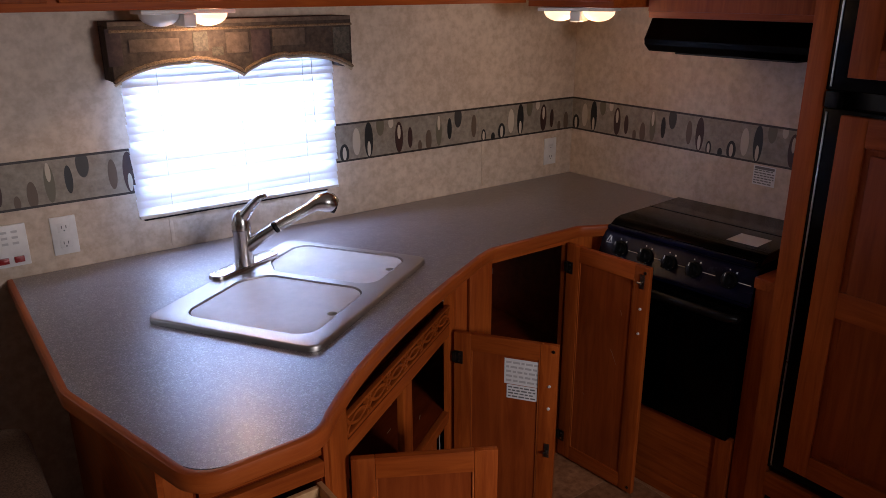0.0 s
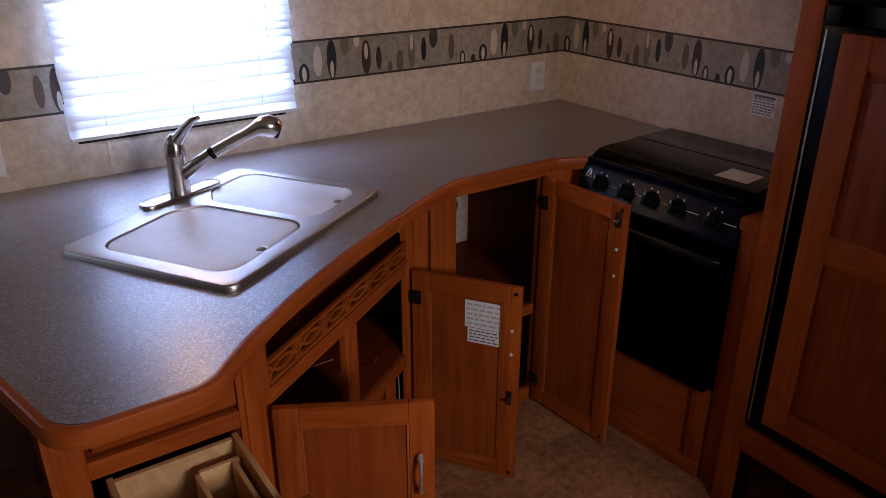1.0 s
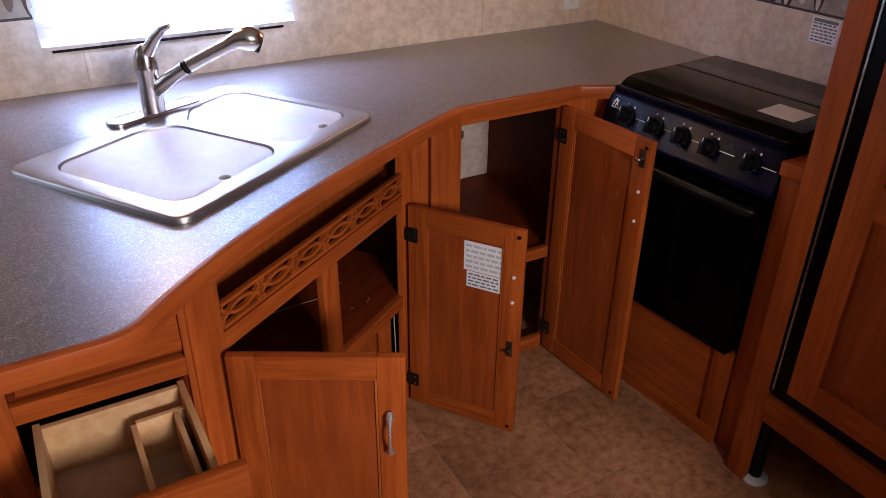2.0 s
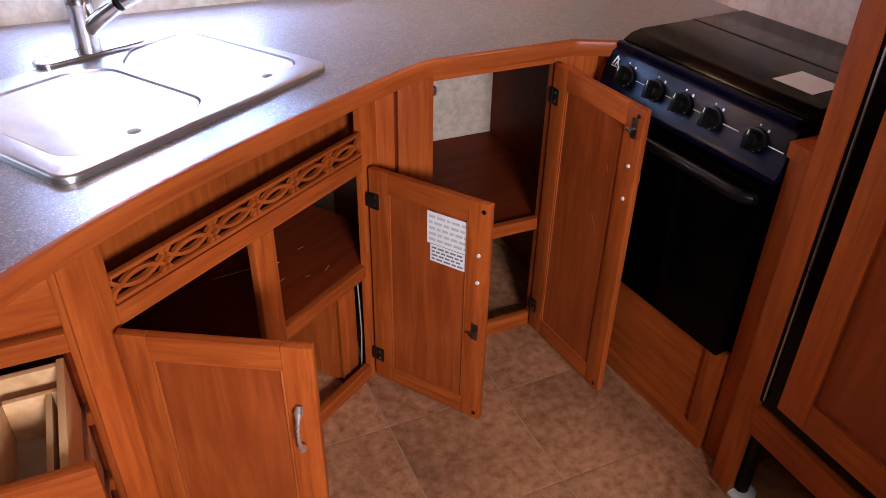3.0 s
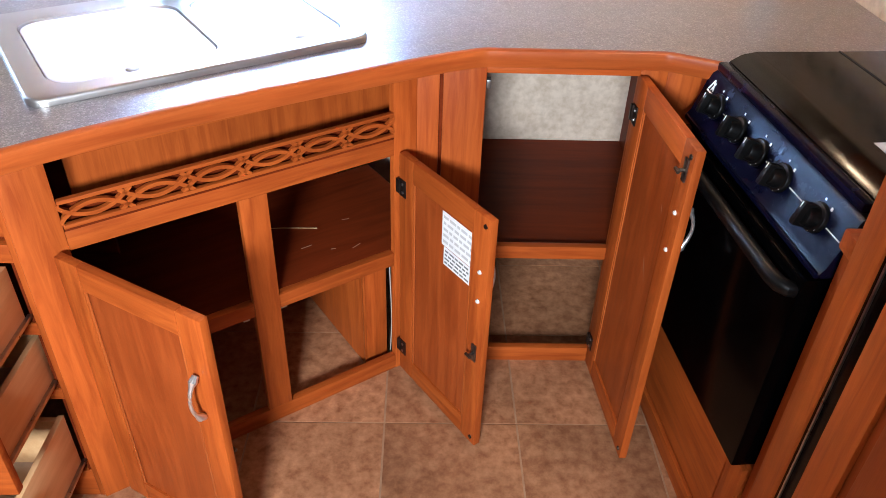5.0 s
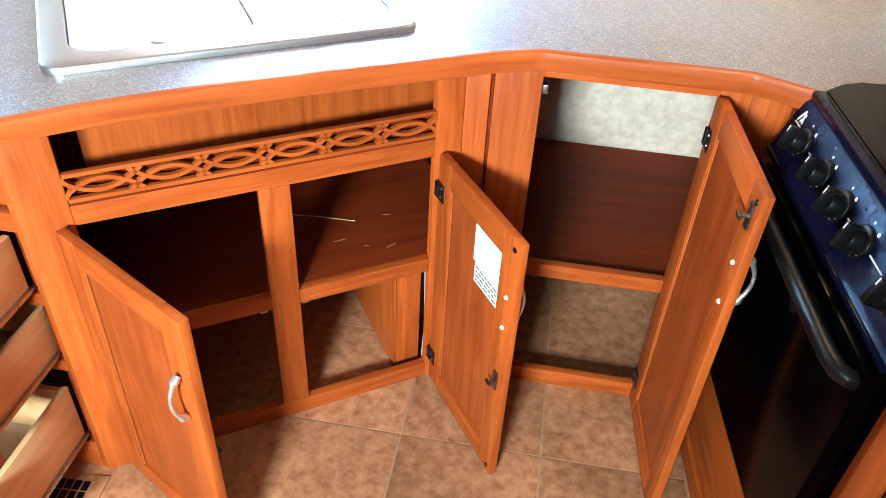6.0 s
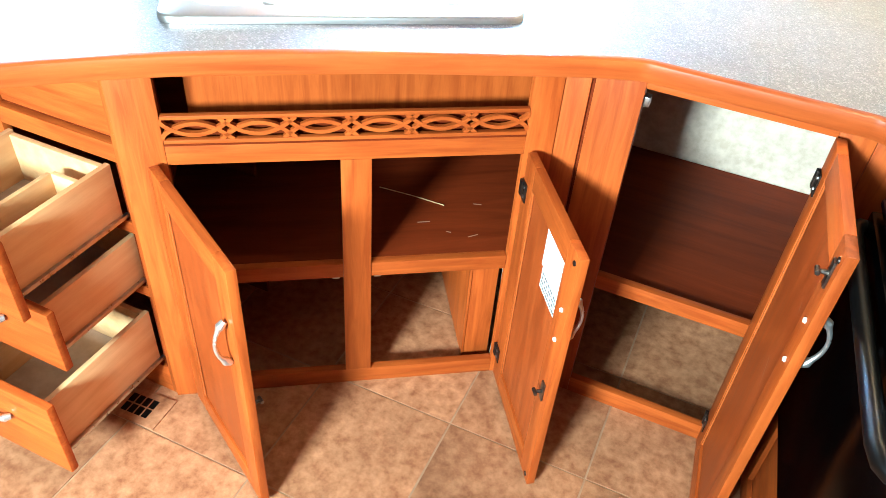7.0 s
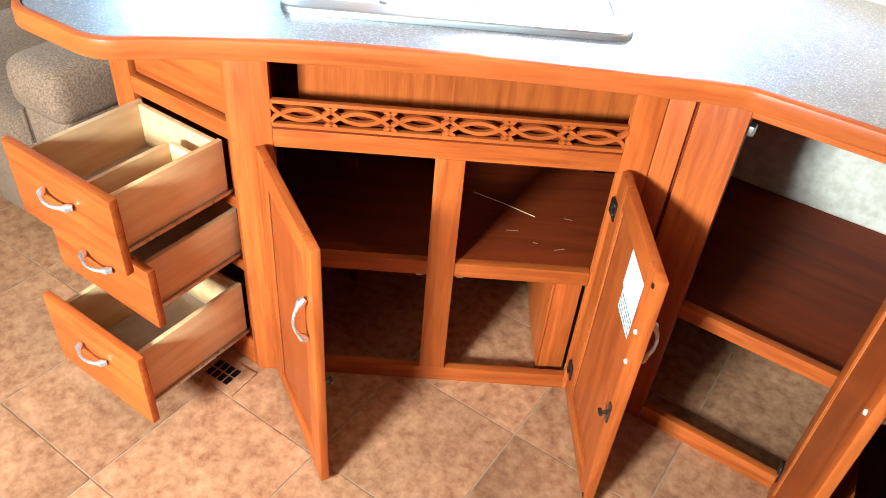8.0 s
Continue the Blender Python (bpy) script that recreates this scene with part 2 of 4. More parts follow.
def lathe(profile, seg=24):
    bm = bmesh.new()
    rings = [[bm.verts.new((r * math.cos(2 * math.pi * k / seg), r * math.sin(2 * math.pi * k / seg), z)) for k in range(seg)] for r, z in profile]
    for a, b in zip(rings, rings[1:]):
        for k in range(seg):
            bm.faces.new((a[k], a[(k + 1) % seg], b[(k + 1) % seg], b[k]))
    bm.faces.new(rings[0][::-1])
    bm.faces.new(rings[-1])
    return bm


def prism(outline, z0, z1, holes=(), bev=0.0):
    """A flat slab from an outline, with holes cut through it."""
    bm = bmesh.new()
    loops = []
    for pts in (outline, *holes):
        vs = [bm.verts.new((x, y, z1)) for x, y in pts]
        loops.append(vs)
        for a, b in zip(vs, vs[1:] + vs[:1]):
            bm.edges.new((a, b))
    bmesh.ops.triangle_fill(bm, use_beauty=True, edges=bm.edges[:], normal=(0, 0, 1))
    top = bm.faces[:]
    low = bmesh.ops.duplicate(bm, geom=top)
    lowv = {}
    for k, v in low["vert_map"].items():
        lowv[k] = v
    for g in low["geom"]:
        if isinstance(g, bmesh.types.BMVert):
            g.co.z = z0
    for g in low["geom"]:
        if isinstance(g, bmesh.types.BMFace):
            g.normal_flip()
    for vs in loops:
        for a, b in zip(vs, vs[1:] + vs[:1]):
            bm.faces.new((a, b, lowv[b], lowv[a]))
    bmesh.ops.recalc_face_normals(bm, faces=bm.faces[:])
    if bev:
        rim = [e for vs in loops[:1] for a, b in zip(vs, vs[1:] + vs[:1]) for e in a.link_edges if e.other_vert(a) is b]
        bmesh.ops.bevel(bm, geom=rim, offset=bev, segments=3, affect="EDGES", profile=0.5)
    return bm


def rounded(pts, radii, seg=8):
    """A closed outline with its corners rounded."""
    out = []
    n = len(pts)
    for i in range(n):
        p, q, r = Vector(pts[i - 1]), Vector(pts[i]), Vector(pts[(i + 1) % n])
        rad = radii[i] if isinstance(radii, (list, tuple)) else radii
        a, b = (p - q).normalized(), (r - q).normalized()
        ang = a.angle(b)
        if rad < 1e-5 or abs(ang - math.pi) < 0.02:
            out.append(tuple(q))
            continue
        t = rad / math.tan(ang / 2)
        c = q + (a + b).normalized() * (rad / math.sin(ang / 2))
        s, e = q + a * t - c, q + b * t - c
        turn = s.angle_signed(e)
        for k in range(seg + 1):
            w = -turn * k / seg
            out.append((c.x + s.x * math.cos(w) - s.y * math.sin(w), c.y + s.x * math.sin(w) + s.y * math.cos(w)))
    return out


def to_mesh(name, bm, material, smooth=True):
    me = bpy.data.meshes.new(name)
    bmesh.ops.recalc_face_normals(bm, faces=bm.faces[:])
    bm.to_mesh(me)
    bm.free()
    me.materials.append(material)
    if smooth:
        me.shade_smooth()
        me.set_sharp_from_angle(angle=radians(35))
    return me


def part(name, bm, material, parent, label="", at=None):
    ob = new(name, to_mesh(name, bm, material))
    ob.parent = parent
    if at is not None:
        ob.matrix_basis = at
    if label:
        ob["label"] = label
    return ob


def thing(name, label, category, at=None, group="", kind=""):
    ob = new(name)
    ob.empty_display_size = 0.05
    if at is not None:
        ob.matrix_basis = at
    return tagged(ob, label, category, group, kind)


def solid(name, bm, material, label, category, kind="", at=None, group=""):
    ob = new(name, to_mesh(name, bm, material))
    if at is not None:
        ob.matrix_basis = at
    return tagged(ob, label, category, group, kind)


# ---- the shell ----
CEIL_Z, WEST, SOUTH = 2.02, -4.4, -3.6
WX0, WX1, WZ0, WZ1 = -1.875, -1.235, 1.017, 1.535


def wall_with_opening(name, along, at, thick, a0, a1, o0, o1, z0, z1, label, material=None):
    """A wall of boxes round one opening; along: the axis that it runs on."""
    bm = bmesh.new()
    for s0, s1, h0, h1 in ((a0, o0, 0, CEIL_Z), (o1, a1, 0, CEIL_Z), (o0, o1, 0, z0), (o0, o1, z1, CEIL_Z)):
        if along == "x":
            box(bm, s0, s1, at, at + thick, h0, h1)
        else:
            box(bm, at, at + thick, s0, s1, h0, h1)
    return solid(name, bm, material or WALL, label, "wall", "structure")


SX0, SX1, SZ0, SZ1 = -3.66, -2.90, 1.02, 1.80
wall_north = wall_with_opening("wall_north", "x", 0.0, 0.06, -2.64, 0.06, WX0, WX1, WZ0, WZ1, "beige mottled wallboard behind the kitchen counter")
wall_with_opening("wall_north_end", "x", 0.0, 0.06, WEST, -2.64, SX0, SX1, SZ0, SZ1, "beige mottled wallboard behind the armchair")
wall_east = solid("wall_east", boxes((0, 0.06, SOUTH, 0, 0, CEIL_Z), bev=0), WALL, "beige mottled wallboard behind the stove", "wall", "structure")
solid("wall_west", boxes((WEST - 0.06, WEST, SOUTH, 0, 0, CEIL_Z), bev=0), DIMWALL, "unseen end wall of taupe wallboard, darkened to cut bounce", "wall", "structure")
wall_with_opening("wall_south", "x", SOUTH - 0.06, 0.06, WEST - 0.06, 0.06, -1.86, -1.10, 1.28, 1.82, "unseen rear wall with a small window, darkened to cut bounce", DIMWALL)
# Unseen partition, added to block rear daylight from the refrigerator and stove.
solid("wall_return", boxes((-0.93, 0, -2.30, -2.24, 0, CEIL_Z), bev=0), DIMWALL, "unseen partition added to shade the refrigerator", "wall", "structure")
solid("ceiling", boxes((WEST, 0, SOUTH, 0, CEIL_Z, CEIL_Z + 0.05), bev=0), CEIL, "off-white ceiling board", "ceiling", "structure")
floor = solid("floor", boxes((WEST - 0.06, 0.06, SOUTH - 0.06, 0.06, -0.06, -0.0020), bev=0), GROUT, "brown stone-look tile floor with tan joints", "floor", "structure")

# window frame, glass and blind
def window_unit(name, label, x0, x1, z0, z1):
    """A black frame of four bars round one pane, set in the north wall."""
    unit = thing(name, label, "window", kind="structure")
    for a, b, c, d in ((x0, x1, z0, z0 + 0.02), (x0, x1, z1 - 0.02, z1), (x0, x0 + 0.02, z0 + 0.02, z1 - 0.02), (x1 - 0.02, x1, z0 + 0.02, z1 - 0.02)):
        part("window_frame", boxes((a, b, -0.012, 0.055, c, d)), BLACKM, unit)
    glass = part("pane", boxes((x0 + 0.02, x1 - 0.02, 0.028, 0.032, z0 + 0.02, z1 - 0.02), bev=0), GLASS, unit)
    glass.visible_shadow = False
    return unit


window_unit("window_1", "black-framed window behind a closed white blind", WX0, WX1, WZ0, WZ1)
window_unit("window_2", "black-framed window in the wall behind the armchair", SX0, SX1, SZ0, SZ1)

blind = thing("window_blind", "closed white horizontal slat blind glowing with daylight", "blind")
BX0, BX1, BZ0 = -1.900, -1.213, 1.048
part("head_rail", boxes((BX0, BX1, -0.065, -0.03, 1.545, 1.575)), WHITE, blind)
slat_bm = bmesh.new()
rows = []
for k in range(5):
    a = (k / 4 - 0.5)
    rows.append([slat_bm.verts.new((x, -0.048 + a * 0.011 + (0.25 - a * a) * -0.006, a * 0.0290)) for x in (BX0, BX1)])
for a, b in zip(rows, rows[1:]):
    slat_bm.faces.new((a[0], a[1], b[1], b[0]))
bmesh.ops.solidify(slat_bm, geom=slat_bm.faces[:], thickness=0.0008)
slat_me = to_mesh("slat", slat_bm, SLAT)
rng = random.Random(4)
for k in range(22):
    ob = new("slat", slat_me)
    ob.parent = blind
    ob.matrix_basis = pose(rng.uniform(-0.003, 0.003), 0, BZ0 + 0.012 + k * 0.0228, rng.uniform(-0.4, 0.4), 0, 0) if k else pose(0, 0, BZ0 + 0.012)
part("bottom_rail", boxes((BX0 + 0.002, BX1 - 0.002, -0.060, -0.040, BZ0 - 0.012, BZ0 - 0.002)), WHITE, blind)
for x in (-1.80, -1.55, -1.33):
    part("ladder_cord", tube([(x, -0.064, BZ0), (x, -0.064, 1.55)], 0.0009, 5), WHITE, blind)
part("tilt_cord", tube([(-1.30, -0.07, 1.55), (-1.298, -0.07, 1.27)], 0.0012, 5), WHITE, blind)

# fabric valance over the blind
VX0, VX1, VY, VTOP = -1.930, -1.172, -0.115, 1.607


def valance_low(x):
    """The scalloped lower edge: two arches and a point between them."""
    u = (x - VX0) / (VX1 - VX0)
    v = abs((u * 2) % 1.0 - 0.5) * 2
    return 1.452 + 0.052 * (1 - v ** 2.0) ** 0.8 + (0.006 if 0.3 < u < 0.7 else 0)


def valance_strip(x0, x1, y0, y1, low=None, top=VTOP, n=24):
    bm = bmesh.new()
    cols = []
    for k in range(n + 1):
        x = x0 + (x1 - x0) * k / n
        zl = valance_low(x) if low is None else low
        cols.append([bm.verts.new(p) for p in ((x, y0, zl), (x, y0, top), (x, y1, top), (x, y1, zl))])
    for a, b in zip(cols, cols[1:]):
        for i in range(4):
            bm.faces.new((a[i], a[(i + 1) % 4], b[(i + 1) % 4], b[i]))
    bm.faces.new(cols[0])
    bm.faces.new(cols[-1][::-1])
    return bm


valance = thing("window_valance", "brown tapestry valance with a scalloped rope-trimmed edge", "valance")
part("front", valance_strip(VX0, VX1, VY, VY + 0.02, n=60), VALF, valance)
part("top_board", boxes((VX0, VX1, VY, -0.001, VTOP, VTOP + 0.012)), VALT, valance)
for x in (VX0, VX1 - 0.018):
    part("side", boxes((x, x + 0.018, VY + 0.021, -0.001, 1.455, VTOP - 0.001)), VALF, valance)
for x0, x1, z0, z1, m in ((-1.94, -1.90, 1.50, 1.60, VALP), (-1.88, -1.74, 1.535, 1.57, VALT), (-1.70, -1.655, 1.53, 1.585, VALG), (-1.60, -1.53, 1.52, 1.58, VALT),
                          (-1.52, -1.46, 1.49, 1.585, VALP), (-1.45, -1.34, 1.535, 1.585, VALT), (-1.24, -1.18, 1.50, 1.585, VALG), (-1.645, -1.61, 1.515, 1.54, VALG)):
    part("patch", boxes((x0, x1, VY - 0.003, VY - 0.0005, z0, z1), bev=0.001), m, valance)
part("rope_trim", tube([(VX0 + (VX1 - VX0) * k / 60, VY - 0.004, valance_low(VX0 + (VX1 - VX0) * k / 60) + 0.004) for k in range(61)], [0.0052 + 0.0016 * (k % 2) for k in range(61)], 8), ROPE, valance)
part("piping", tube([(VX0 + (VX1 - VX0) * k / 60, VY + 0.004, valance_low(VX0 + (VX1 - VX0) * k / 60) - 0.006) for k in range(61)], 0.0045, 6), PIPE, valance)
part("rope_trim", tube([(VX0, VY - 0.004, VTOP - 0.014), (VX1, VY - 0.004, VTOP - 0.014)], 0.004, 8), ROPE, valance)

# patterned border along both walls
BZ_LO, BZ_HI = 1.108, 1.248
ELLIPSE = [
    ("dark_oval", plain("border_black", (0.012, 0.013, 0.013), 0.5)), ("pale_oval", plain("border_cream", (0.55, 0.47, 0.36), 0.5)),
    ("brown_oval", plain("border_brown", (0.13, 0.088, 0.058), 0.5)), ("grey_oval", plain("border_slate", (0.045, 0.042, 0.038), 0.5)),
    ("plum_oval", plain("border_plum", (0.050, 0.020, 0.016), 0.5)), ("tan_oval", plain("border_tan", (0.15, 0.13, 0.085), 0.5))]
BLACKLINE = plain("border_line", (0.03, 0.022, 0.018), 0.5)
PATTERN = [  # along, height, half width, half height, kind; one repeat of the paper
    (0.026, 0.030, 0.019, 0.035, 0), (0.026, 0.030, 0.008, 0.024, 1), (0.077, 0.068, 0.016, 0.050, 1), (0.129, 0.069, 0.018, 0.066, 0), (0.129, 0.036, 0.007, 0.028, 1),
    (0.179, 0.118, 0.017, 0.040, 5), (0.226, 0.122, 0.011, 0.020, 1), (0.261, 0.064, 0.018, 0.058, 4), (0.261, 0.084, 0.007, 0.027, 1), (0.311, 0.057, 0.011, 0.040, 4),
    (0.356, 0.020, 0.009, 0.022, 2), (0.397, 0.036, 0.014, 0.042, 2), (0.446, 0.066, 0.014, 0.058, 5), (0.446, 0.098, 0.007, 0.028, 1), (0.498, 0.070, 0.011, 0.042, 0),
    (0.540, 0.112, 0.018, 0.042, 3), (0.620, 0.068, 0.013, 0.046, 2), (0.668, 0.068, 0.018, 0.064, 4), (0.668, 0.037, 0.007, 0.028, 1), (0.711, 0.022, 0.012, 0.028, 0), (0.711, 0.022, 0.006, 0.020, 1), (0.761, 0.014, 0.010, 0.018, 0)]
REPEAT = 0.781


def wall_border(name, x0, x1, m, shift):
    """A strip of printed border; built along local x on a wall that faces local -y."""
    bord = thing(name, "taupe wallpaper border printed with dark and cream ovals", "border", at=m, kind="structure")
    part("border_paper", boxes((x0, x1, -0.0022, -0.0002, BZ_LO, BZ_HI), bev=0), BORDER, bord)
    for z in (BZ_LO, BZ_HI - 0.007):
        part("border_line", boxes((x0, x1, -0.0030, -0.0022, z, z + 0.007), bev=0), BLACKLINE, bord)
    made = {}
    k = math.floor((x0 - shift) / REPEAT)
    while shift + k * REPEAT < x1:
        for i, (a, z, w, h, kind) in enumerate(PATTERN):
            x = shift + k * REPEAT + a
            if x - w < x0 or x + w > x1:
                continue
            key = (w, h, kind, z)
            if key not in made:
                bm = bmesh.new()
                y = -0.0026 - (0.0006 if kind == 1 else 0.0002)
                cut = lambda v: min(max(v, BZ_LO + 0.007), BZ_HI - 0.007)
                ring = [(w * math.cos(t * math.pi / 10), h * math.sin(t * math.pi / 10)) for t in range(20)]
                front = [bm.verts.new((px, y, cut(BZ_LO + z + pz))) for px, pz in ring]
                back = [bm.verts.new((px, -0.0021, cut(BZ_LO + z + pz))) for px, pz in ring]
                bm.faces.new(front)
                for j in range(20):
                    bm.faces.new((front[j], front[(j + 1) % 20], back[(j + 1) % 20], back[j]))
                bmesh.ops.remove_doubles(bm, verts=bm.verts[:], dist=1e-5)
                made[key] = to_mesh(ELLIPSE[kind][0], bm, ELLIPSE[kind][1], False)
            ob = new(ELLIPSE[kind][0], made[key])
            ob.parent = bord
            ob.matrix_basis = pose(x, 0, 0)
        k += 1
    return bord


wall_border("border_1", SX1 + 0.002, WX0 + 0.004, pose(0, 0, 0), -2.568)
wall_border("border_2", WX1 - 0.004, -0.5375, pose(0, 0, 0), -1.181)
wall_border("border_3", -0.5365, -0.003, pose(0, 0, 0), -0.440)
wall_border("border_4", 0.003, 1.34, pose(0, 0, 0, 0, 0, -90), 0.0)
solid("trim", boxes((-0.52, -0.505, -0.004, 0, 0.92, BZ_LO)), WALL, "narrow beige joint strip on the wallboard", "trim", "structure")
solid("trim", boxes((-1.80, -1.788, -0.004, 0, 0.92, 1.03)), WALL, "narrow beige joint strip on the wallboard", "trim", "structure")

# ---- worktop ----
def hollow(a, b, depth=0.046, n=16):
    """Points from a to b along a shallow hollow that is deepest before its middle."""
    a, b = Vector(a), Vector(b)
    d = (b - a).normalized()
    return [tuple(a + (b - a) * (k / n) + Vector((-d.y, d.x)) * depth * math.sin(math.pi * (k / n) ** 0.75)) for k in range(1, n)]


def run_edge(first, second, nose, tip, inner, stop, corner, last):
    """The worktop's front line: the end, the nose, the hollow over the sink and the stretch to the stove."""
    curve = hollow(tip, inner)
    pts = [first, second, nose, tip, *curve, inner, stop, corner, last, (-0.004, last[1]), (-0.004, -0.004)]
    return rounded(pts, [0, 0.12, 0.08, 0.11, *[0] * len(curve), 0.04, 0.06, 0.05, 0, 0, 0])


edge_open = run_edge((-2.278, -0.004), (-2.285, -0.80), (-2.165, -1.272), (-1.912, -1.264), (-1.050, -0.666), (-0.975, -0.634), (-0.585, -0.632), (-0.486, -0.682))
edge_in = run_edge((-2.262, -0.004), (-2.269, -0.798), (-2.153, -1.256), (-1.917, -1.248), (-1.055, -0.650), (-0.978, -0.618), (-0.590, -0.616), (-0.488, -0.668))
SINK = pose(-1.6265, -0.5725, 0.91, 0, 0, 32.7)


def sink_rect(x0, x1, y0, y1, r):
    return rounded([(x0, y0), (x1, y0), (x1, y1), (x0, y1)], r)


def in_world(pts):
    return [tuple((SINK @ Vector((x, y, 0)))[:2]) for x, y in pts]


TOP = 0.91
worktop = thing("worktop", "speckled dark grey laminate worktop with a cherry edge", "worktop")
part("laminate", prism(edge_in, 0.872, TOP, [in_world(sink_rect(-0.31, 0.31, -0.225, 0.215, 0.03))]), LAM, worktop, "speckled dark grey laminate")


def edge_band(pts, thick=0.016, z0=0.872, z1=0.911):
    """A rounded wooden band along an open line, with its body to the inside."""
    bm = bmesh.new()
    prof = [(thick, z0), (0.002, z0), (0.0, z0 + 0.003), (0.0, z1 - 0.008), (0.0015, z1 - 0.003), (0.005, z1 - 0.0006), (0.009, z1), (thick, z1 - 0.0005)]
    rings = []
    P = [Vector(p) for p in pts]
    for i, p in enumerate(P):
        d0 = (P[i] - P[i - 1]).normalized() if i else None
        d1 = (P[i + 1] - P[i]).normalized() if i < len(P) - 1 else None
        d = ((d0 or d1) + (d1 or d0)).normalized()
        nrm = Vector((-d.y, d.x))
        fix = 1 / max(0.6, (nrm.dot(Vector((-(d1 or d0).y, (d1 or d0).x)))))
        rings.append([bm.verts.new((p.x + nrm.x * o * fix, p.y + nrm.y * o * fix, z)) for o, z in prof])
    for a, b in zip(rings, rings[1:]):
        for k in range(len(prof)):
            bm.faces.new((a[k], a[(k + 1) % len(prof)], b[(k + 1) % len(prof)], b[k]))
    bm.faces.new(rings[0])
    bm.faces.new(rings[-1][::-1])
    return bm


part("edge_band", edge_band(edge_open[:-2]), BAND, worktop, "rounded cherry edge band")

# ---- sink and tap ----
sink = thing("kitchen_sink", "double stainless sink with white covers set in the worktop", "sink", at=SINK)
R1 = rounded([(-0.283, -0.197), (0.030, -0.190), (0.030, 0.120), (-0.040, 0.168), (-0.283, 0.168)], [0.055, 0.055, 0.05, 0.07, 0.05])
R2 = rounded([(0.066, -0.190), (0.304, -0.190), (0.304, 0.182), (0.140, 0.182), (0.066, 0.120)], [0.05, 0.05, 0.05, 0.07, 0.05])


def grown(pts, k, c):
    return [(c[0] + (x - c[0]) * k, c[1] + (y - c[1]) * k) for x, y in pts]


C1, C2 = (-0.126, -0.012), (0.185, -0.004)
R1, R2 = grown(R1, 1.035, C1), grown(R2, 1.03, C2)
part("rim", prism(sink_rect(-0.336, 0.336, -0.248, 0.248, 0.035), 0.0005, 0.0150, [R1, R2], bev=0.0065), STAIN, sink, "satin steel rim")
for ring, c in ((R1, C1), (R2, C2)):
    bm = bmesh.new()
    outer = [bm.verts.new((x, y, 0.0145)) for x, y in ring]
    lip = [bm.verts.new((x, y, -0.012)) for x, y in grown(ring, 0.985, c)]
    low = [bm.verts.new((x, y, -0.15)) for x, y in grown(ring, 0.9, c)]
    n = len(ring)
    for a, b in ((outer, lip), (lip, low)):
        for k in range(n):
            bm.faces.new((a[k], a[(k + 1) % n], b[(k + 1) % n], b[k]))
    bm.faces.new(low)
    part("bowl", bm, STAIN, sink)
for ring, c, at in ((R1, C1, (-1.648, -0.801, 0.9)), (R2, C2, (-1.358, -0.615, 0.9))):
    hx, hy = (SINK.inverted() @ Vector(at))[:2]
    hole = [(hx + 0.0125 * math.cos(t * math.pi / 8), hy + 0.0125 * math.sin(t * math.pi / 8)) for t in range(16)]
    part("cover", prism(grown(ring, 0.982, c), -0.002, 0.0115, [hole], bev=0.003), COVER, sink, "white board cover with a finger hole")

tap = thing("kitchen_tap", "brushed nickel pull-out kitchen tap with a lever", "tap", at=pose(-1.694, -0.346, 0.9252, 0, 0, 23.5))
part("base_plate", prism(rounded([(-0.130, -0.029), (0.130, -0.029), (0.130, 0.029), (-0.130, 0.029)], 0.0285, 10), 0.0, 0.011, bev=0.004), NICKEL, tap)
part("body", lathe([(0.0285, 0.0112), (0.028, 0.02), (0.0265, 0.05), (0.0255, 0.108), (0.0275, 0.114), (0.0275, 0.119)]), NICKEL, tap, at=pose(-0.005, -0.006, 0))
part("cap", lathe([(0.0272, 0.1195), (0.027, 0.134), (0.024, 0.150), (0.018, 0.165), (0.008, 0.174), (0.002, 0.176)]), NICKEL, tap, at=pose(-0.005, -0.006, 0))
part("lever", tube([(-0.004, -0.010, 0.148), (0.002, -0.028, 0.172), (0.008, -0.048, 0.197), (0.014, -0.070, 0.217), (0.019, -0.088, 0.224)], [0.018, 0.0155, 0.0125, 0.0095, 0.006], 12), NICKEL, tap)
part("spout", tube([(-0.002, -0.012, 0.058), (0.020, -0.055, 0.094), (0.044, -0.088, 0.121)], [0.019, 0.0175, 0.0165], 16), NICKEL, tap)
part("collar", tube([(0.044, -0.088, 0.121), (0.051, -0.093, 0.125)], 0.0172, 16), BLACKM, tap, "black collar ring")
part("spray_head", tube([(0.051, -0.093, 0.125), (0.100, -0.131, 0.154), (0.126, -0.152, 0.169), (0.141, -0.164, 0.178), (0.153, -0.174, 0.183), (0.165, -0.184, 0.184), (0.176, -0.193, 0.179), (0.184, -0.199, 0.171)],
                        [0.0160, 0.0160, 0.0165, 0.0200, 0.0275, 0.0305, 0.0290, 0.0235], 20), NICKEL, tap)
spray = bmesh.new()
rod(spray, (0.180, -0.196, 0.168), (0.187, -0.202, 0.164), 0.0195, seg=20)
part("spray_face", spray, BLACKM, tap, "dark spray face")


# ---- cabinet doors and handles ----
def bow_handle(parent, at, length=0.10, material=None):
    """An arched pull that stands off local -y; upright along local z."""
    n = 12
    pts = [(0, -0.004 - 0.024 * math.sin(math.pi * k / n) ** 0.7, (k / n - 0.5) * length) for k in range(n + 1)]
    r = [0.0062 - 0.0026 * math.sin(math.pi * k / n) + (0.0032 if k in (1, n - 1) else 0) for k in range(n + 1)]
    return part("handle", tube(pts, r, 10), material or SATIN, parent, "satin nickel bow handle", at)


